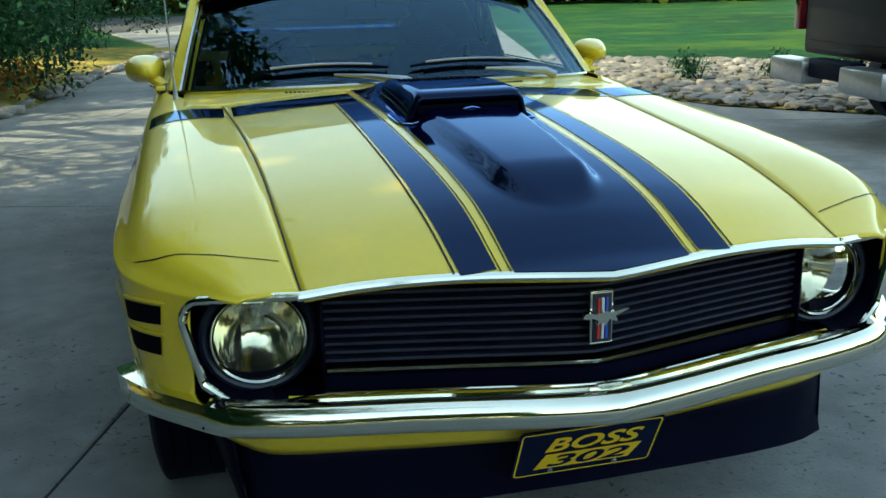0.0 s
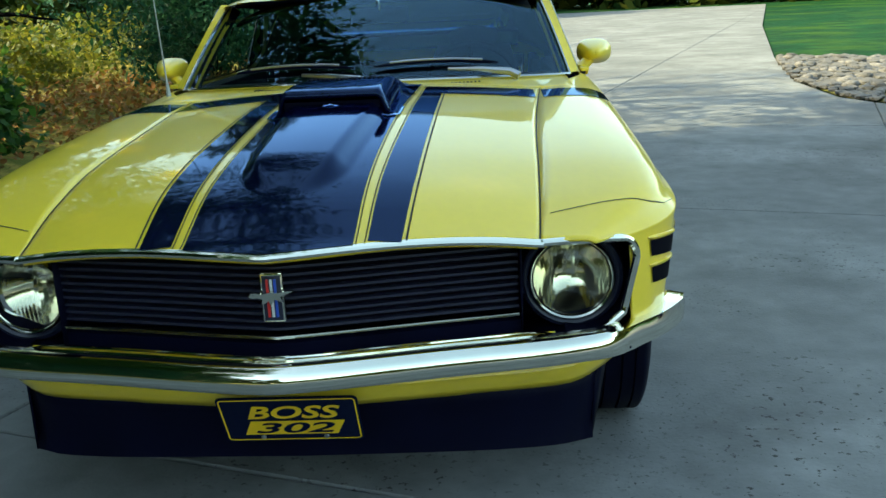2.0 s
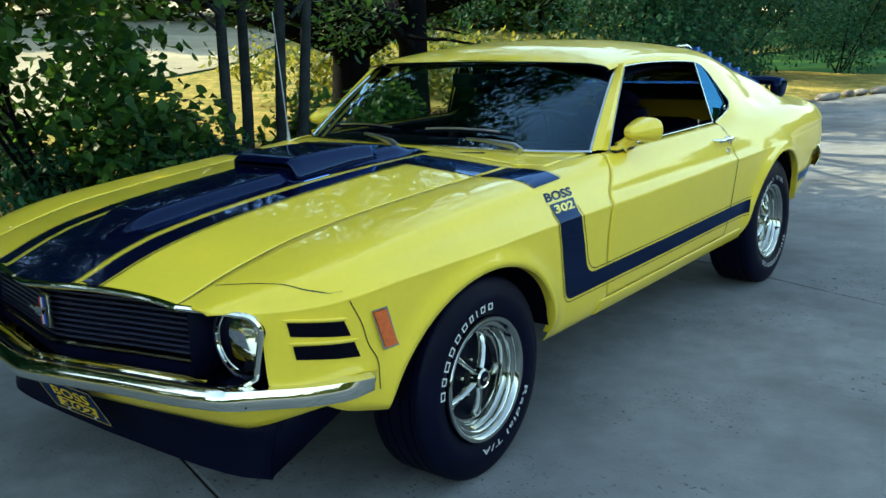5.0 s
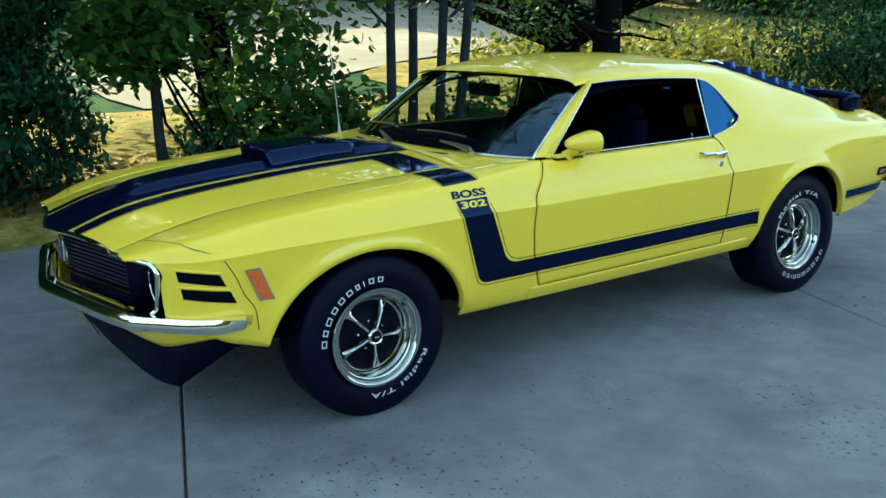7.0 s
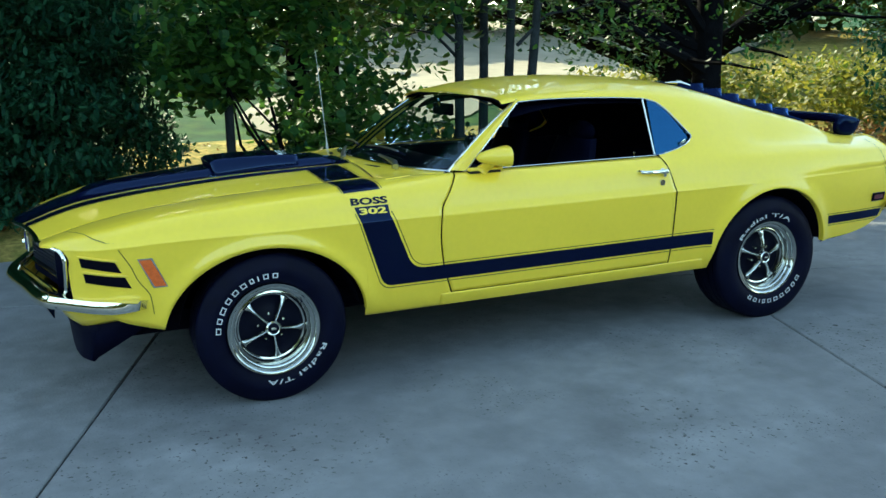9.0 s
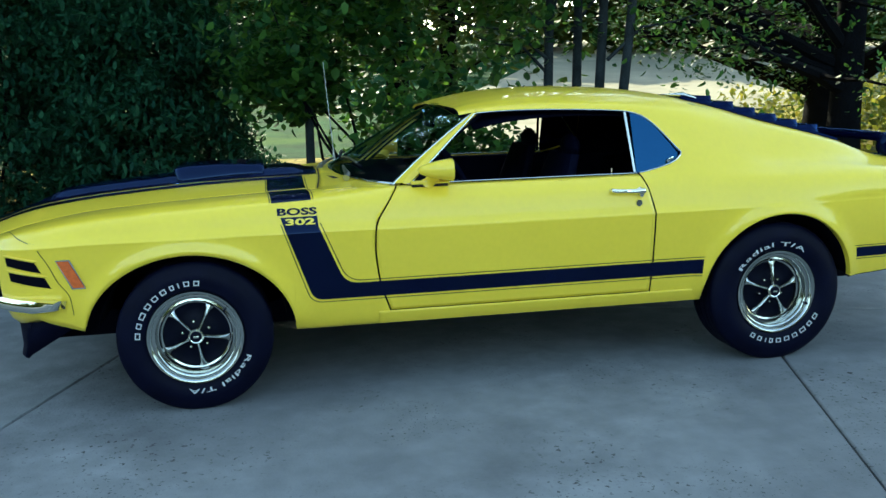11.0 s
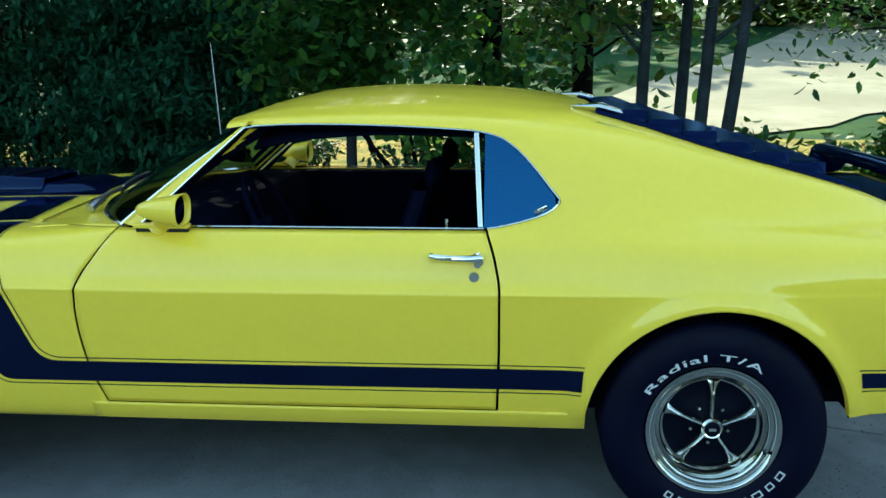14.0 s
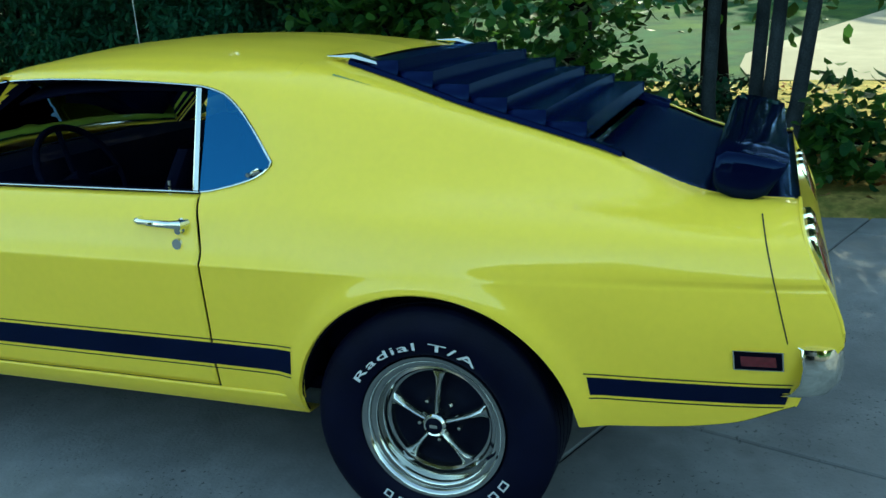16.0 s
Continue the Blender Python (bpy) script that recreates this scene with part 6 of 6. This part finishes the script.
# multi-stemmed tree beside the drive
tree("multi-stemmed young tree with grey bark beside driveway", [(-4.07, 3.17, 0.0, 0.004), (-4.22, 3.43, -0.005, 0.012), (-3.80, 3.50, 0.005, 0.030), (-3.71, 3.62, 0.0, 0.085)], 7.5, 0.053, BARK_GREY_BACKLIT, LEAF, 21, 2.2, 2.2, 0.11, 10000, 0.75, 4,
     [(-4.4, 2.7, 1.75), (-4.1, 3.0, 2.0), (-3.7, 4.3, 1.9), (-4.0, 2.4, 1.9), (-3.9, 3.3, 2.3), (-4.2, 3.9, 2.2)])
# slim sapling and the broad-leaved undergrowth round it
tree("slim leafy sapling with thin trunk in the bed", [(-4.08, 0.80, 0.0, -0.02)], 6.5, 0.046, BARK_GREY_BACKLIT, LEAF, 31, 1.2, 1.5, 0.10, 5000, 0.55, 7)
shrub("broad-leaved green understory shrub catching sun from behind", [(-4.1 + rng.normal(0, 0.25), y, z if y > 1.05 else max(z, 1.45)) for y, z in zip(rng.uniform(0.3, 2.8, 44), rng.uniform(0.5, 2.6, 44))], 0.42, 6400, 0.105, LEAF, 41, 0.78)
shrub("low broad-leaved bush under the young tree", [(-4.0 + rng.normal(0, 0.2), y, z) for y, z in zip(rng.uniform(3.8, 5.6, 16), rng.uniform(0.25, 0.75, 16))], 0.34, 2200, 0.11, LEAF, 43, 0.7)
rng_b = np.random.default_rng(149)
shrub("small dark-leaved bush at the foot of slim stems", [(-5.0 + rng_b.normal(0, 0.15), y, z) for y, z in zip(rng_b.uniform(2.75, 3.75, 12), rng_b.uniform(0.15, 0.72, 12))], 0.24, 1100, 0.085, LEAF_DARK, 49, 0.6, stems=4)
shrub("low dark-leaved bush at the driveway edge", [(-3.9 + rng.normal(0, 0.15), y, z) for y, z in zip(rng.uniform(0.9, 3.4, 22), rng.uniform(0.15, 0.5, 22))], 0.30, 3200, 0.075, LEAF_DARK, 47, 0.6)
# dense dark evergreen screen of layered, drooping sprays
for k, (x, y, h, w, n) in enumerate(((-4.7, -0.75, 3.7, 1.0, 44000), (-5.0, -2.3, 4.4, 1.2, 44000), (-4.8, -4.1, 4.0, 1.2, 34000), (-6.4, -1.3, 5.0, 1.3, 34000), (-5.2, -6.2, 4.5, 1.4, 28000), (-6.6, -3.6, 5.0, 1.4, 28000))):
    rg = np.random.default_rng(600 + k)
    c = []
    for q in range(150):
        z = 0.2 + (h - 0.35) * (q + 0.5) / 150
        a = q * 2.4
        rr = w * (1 - 0.55 * (z / h) ** 2) * rg.uniform(0.50, 1.06)
        c.append((x + rr * math.cos(a), y + rr * math.sin(a), z))
    shrub("dense dark evergreen shrub with drooping sprays", c, rg.uniform(0.28, 0.48, 150), n, 0.088, LEAF_DARK, 60 + k, 0.40, 0.7, 8, (1, 1, 0.50), "evergreen screen")
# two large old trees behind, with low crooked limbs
tree("large tree with backlit dark trunk and low spreading limbs", [(-7.39, 8.39, 0.0, 0.0)], 9.5, 0.30, BARK_BACKLIT, LEAF_CANOPY, 71, 1.1, 4.4, 0.080, 9000, 0.42, 22, (), 1.9, "large old trees")
tree("large tree with backlit dark trunk and low spreading limbs", [(-5.33, 7.23, 0.005, 0.0)], 9.0, 0.20, BARK_BACKLIT, LEAF_CANOPY, 72, 1.3, 3.6, 0.080, 8000, 0.42, 18, (), 1.9, "large old trees")
# tall trees over the bed, with unseen crowns added to shade the drive
TALL = [(-5.6, 1.9, 10.5), (-6.8, -1.6, 11.0), (-6.0, -5.0, 10.5), (-8.05, 2.98, 10.5), (-6.9, -8.6, 11.0)]
rg = np.random.default_rng(90)
shade_clumps = [[] for _ in TALL]
# clumps set on the sun's rays to keep direct sun off car and drive
for q in range(260):
    shaded = Vector((rg.uniform(-0.7, 6.5), rg.uniform(-3.8, 5.0), rg.uniform(0.0, 1.5)))
    p = shaded + sun_dir * ((rg.uniform(-7.4, -5.0) - shaded.x) / sun_dir.x)
    if 3.6 < p.z < 10.8:
        shade_clumps[min(range(len(TALL)), key=lambda i: (TALL[i][0] - p.x) ** 2 + (TALL[i][1] - p.y) ** 2)].append(tuple(p))
# overhanging clumps added out of view to cut skylight on the bed side
for q in range(90):
    p = (rg.uniform(-5.0, -1.6), rg.uniform(-6.0, 7.0), rg.uniform(5.2, 9.0))
    shade_clumps[min(range(len(TALL)), key=lambda i: (TALL[i][0] - p[0]) ** 2 + (TALL[i][1] - p[1]) ** 2)].append(p)
for k, (x, y, h) in enumerate(TALL):
    more = [tuple(p) for p in np.stack([rg.normal(x, 1.2, 22), rg.normal(y, 1.4, 22), rg.uniform(3.8, h - 0.4, 22)], 1)]
    if k == 3:
        more += [tuple(p) for p in np.stack([rg.normal(x, 0.7, 16), rg.normal(y, 0.8, 16), rg.uniform(1.7, 3.6, 16)], 1)]
    tree("tall tree in the bed, unseen crown added to shade the drive", [(x, y, 0.0, 0.0)], h, 0.14, BARK_BACKLIT, LEAF_CANOPY, 80 + k, 3.6 if k != 3 else 1.9, 3.0, 0.17, 6000 + 130 * (len(shade_clumps[k]) + len(more)), 1.0, 9,
         shade_clumps[k] + more, 1.0, "shade trees over the bed")
# sunlit groundcover and dark shrubs towards the far end of the drive
shrub("sunlit yellow-green groundcover on the slope", [(x, y, z) for x, y, z in zip(rng.uniform(-11.5, -6.3, 80), rng.uniform(9.0, 17, 80), rng.uniform(0.2, 1.1, 80))], 0.75, 12000, 0.13, LEAF_LIME, 101, 0.6, 0.6, 3, (1, 1, 0.5))
shrub("rust-tinged autumn groundcover along the drive", [(x, y, 0.22) for x, y in zip(rng.uniform(-5.4, -3.1, 40), rng.uniform(7.0, 12, 40))], 0.55, 5000, 0.085, LEAF_RUST, 103, 0.6, 0.6, 3, (1, 1, 0.45))
for k, (x, y, r) in enumerate(((-3.75, 10.8, 1.25), (-3.7, 13.0, 1.4), (-5.2, 17.5, 1.7), (-8.2, 18.5, 2.0), (-3.4, 20.5, 1.5), (-5.5, 27, 2.2), (-8.5, 33, 2.6), (-7.0, 23, 2.2))):
    c = [(x + r * 0.5 * rng.normal(), y + r * 0.5 * rng.normal(), z) for z in rng.uniform(0.4, 2.5 * r, 44)]
    shrub("dark rounded evergreen bush by the drive", c, 0.55, 11000, 0.10, LEAF_DARK, 110 + k, 0.5, group="evergreen bushes by the drive")
# woods closing the view all round, far beyond the street
def woods(name, a0, a1, dist, n, h, label, seed):
    rg = np.random.default_rng(seed)
    a = np.radians(rg.uniform(a0, a1, n))
    d = dist * rg.uniform(0.9, 1.25, n)
    c = np.stack([d * np.cos(a), 2 + d * np.sin(a), rg.uniform(0.3, h, n) + [hill_z(q) for q in d * np.cos(a)]], 1)
    leaves(name, c, 2.2, n * 90, 1.0, LEAF_FAR, None, seed + 1, 0.6, 0.7, (1, 1, 0.8), label, "stuff")
woods("far_woods", 100, 265, 48, 820, 15.0, "hazy green woods beyond the street", 301)
# hedge added out of view: a dark horizon for chrome and paint, less skylight
woods("far_woods", 265, 405, 30, 330, 3.2, "unseen hedge added behind the driveway to darken reflections", 307)
woods("far_woods", 55, 102, 66, 260, 8.0, "hazy green woods beyond the lawn", 305)
# fallen leaves
litter_c = [(x, y, 0.16) for x, y in zip(rng.uniform(-10.5, -3.6, 220), rng.uniform(-3, 9, 220))]
leaves("fallen_leaves", litter_c, 0.8, 9000, 0.07, LEAF_RUST, None, 131, 0.25, 0.7, (1, 1, 0.05), "scattered fallen brown leaves on the bed", "stuff")
leaves("grass_tufts", [(x, y, 0.0) for x, y in zip(rng.uniform(-11, -4.2, 160), rng.uniform(-3, 8, 160))], 0.7, 7000, 0.10, LEAF_LIME, None, 133, 0.5, 0.16, (1, 1, 0.25), "thin sunlit grass tufts behind the shrubs", "stuff")

# == rock border, edging stones, right-hand lawn plants ==
STONE = mat("river_stone", (0.17, 0.155, 0.14), 0.8, vary=0.3, scale=6, fine=0.2, bump=0.4, bump_scale=30, rand=0.45)
def stone_mesh(seed):
    bm = bmesh.new()
    bmesh.ops.create_icosphere(bm, subdivisions=1, radius=1)
    rg = random.Random(seed)
    for v in bm.verts:
        v.co *= 0.82 + 0.36 * rg.random()
        v.co.z *= 0.6
    me = bpy.data.meshes.new("stone")
    bm.to_mesh(me); bm.free()
    me.polygons.foreach_set("use_smooth", [True] * len(me.polygons))
    me.materials.append(STONE)
    return me
stone_meshes = [stone_mesh(s) for s in range(6)]
def inside(p, poly):
    x, y = p
    hit = False
    for i in range(len(poly)):
        (x1, y1), (x2, y2) = poly[i], poly[i - 1]
        if (y1 > y) != (y2 > y) and x < (x2 - x1) * (y - y1) / (y2 - y1) + x1:
            hit = not hit
    return hit
BORDER = [(7.8, 4.25), (5.7, 5.1), (4.7, 6.3), (4.25, 7.6), (4.33, 9.4), (5.20, 13.4), (6.3, 12.6), (7.5, 11.7), (9.0, 10.0), (11.5, 8.4), (11.5, 4.0)]
border = sheet("rock_border", BORDER, -0.004, LITTER, "bed of loose grey and tan river stones")
rs = random.Random(5)
def stones(parent, n, pick, lo, hi):
    made = 0
    while made < n:
        x, y = pick()
        s = rs.uniform(lo, hi)
        o = new("stone", rs.choice(stone_meshes))
        o.parent = parent
        o.matrix_basis = pose(x, y, s * 0.35, rs.uniform(-15, 15), rs.uniform(-15, 15), rs.uniform(0, 360)) @ Matrix.Diagonal((s * rs.uniform(0.8, 1.3), s, s * rs.uniform(0.7, 1.1), 1))
        made += 1
def in_border():
    while True:
        p = (rs.uniform(4.2, 10), rs.uniform(4.6, 13.3))
        if inside(p, BORDER):
            return p
stones(border, 300, in_border, 0.05, 0.12)
loose = []
for q in range(2600):
    x, y = in_border()
    s = rs.uniform(0.04, 0.10)
    me = rs.choice(stone_meshes)
    m = pose(x, y, s * 0.3, 0, 0, rs.uniform(0, 360)) @ Matrix.Diagonal((s * rs.uniform(0.8, 1.4), s, s * 0.8, 1))
    loose.append(([tuple(m @ v.co) for v in me.vertices], [tuple(p.vertices) for p in me.polygons]))
mesh_ob("gravel", *joined(*loose), STONE, border, kind="stuff")
edging = tagged(new("rock_edging"), "row of rounded stones edging the driveway", kind="structure")
def on_edge():
    y = rs.uniform(7.5, 19)
    e = float(ramp([6.4, 8.3, 10.4, 14.2, 17.2, 20], [-3.4, -2.8, -2.5, -2.1, -1.2, -0.3], y))
    return (e - abs(rs.gauss(0, 0.16)), y)
stones(edging, 160, on_edge, 0.05, 0.14)
for k, (x, y) in enumerate(((5.55, 8.6), (6.6, 8.4), (7.3, 7.6))):
    shrub("small dark green shrub among the stones", [(x + rng.normal(0, 0.12), y + rng.normal(0, 0.12), z) for z in rng.uniform(0.1, 0.32, 8)], 0.17, 700, 0.06, LEAF_DARK, 150 + k, 0.4, stems=3, group="small shrubs among the stones")

# == pickup truck parked at the far side of the drive ==
TRUCK = mat("dark_truck_paint", (0.008, 0.008, 0.012), 0.45, spec=0.15, coat=0.12, vary=0.1, scale=3)
def truck(x, y, turn):
    t = tagged(new("pickup_truck"), "dark pickup truck seen from its rear corner", "truck")
    t.matrix_basis = pose(x, y, 0, 0, 0, turn)
    def tp(name, vf, m, parent=t, label=""):
        return mesh_ob(name, *vf, m, parent, label)
    tp("body", joined(box(0, 2.7, 0.80, 1.90, 5.2, 0.34, 0.06), box(-0.90, 0.85, 1.10, 0.10, 1.65, 0.36, 0.03), box(0.90, 0.85, 1.10, 0.10, 1.65, 0.36, 0.03), box(0, 4.25, 1.08, 1.88, 2.0, 0.34, 0.08), box(0, 2.45, 1.08, 1.88, 1.70, 0.34, 0.05)), TRUCK)
    cab = tp("cab", box(0, 2.45, 1.56, 1.66, 1.66, 0.66, 0.16), TRUCK)
    tp("rear_window", box(0, 1.618, 1.60, 1.25, 0.012, 0.36, 0.004), TINTED, cab)
    for s in (1, -1):
        tp("side_window", box(0.832 * s, 2.5, 1.60, 0.012, 1.15, 0.34, 0.004), TINTED, cab)
        tp("wheel_arch", tube([(0.955 * s, 1.1 + 0.45 * math.cos(a), 0.42 + 0.45 * math.sin(a)) for a in np.linspace(0, math.pi, 16)], 0.02, 6), TRUCK)
    tp("tailgate", box(0, 0.06, 1.02, 1.55, 0.06, 0.52, 0.02), TRUCK)
    bmp = tp("rear_bumper", box(0, -0.06, 0.56, 0.66, 0.16, 0.16, 0.03), MATTE, t, "worn step bumper")
    for s in (1, -1):
        tp("bumper_end", box(0.62 * s, -0.10, 0.52, 0.62, 0.20, 0.20, 0.03), STEEL, bmp, "worn chrome bumper end")
    for s in (1, -1):
        tp("tail_lamp", box(0.90 * s, 0.05, 1.05, 0.10, 0.10, 0.42, 0.02), RED, t, "upright red tail lamp")
        for yy in (1.1, 4.4):
            w = tp("wheel", lathe([(-0.12, 0.20), (-0.13, 0.34), (-0.10, 0.38), (0.10, 0.38), (0.13, 0.34), (0.12, 0.20), (0.06, 0.18), (0.05, 0.001)], 32, "x", (0.86 * s, yy, 0.38)), RUBBER)
truck(4.30, 4.00, -100)
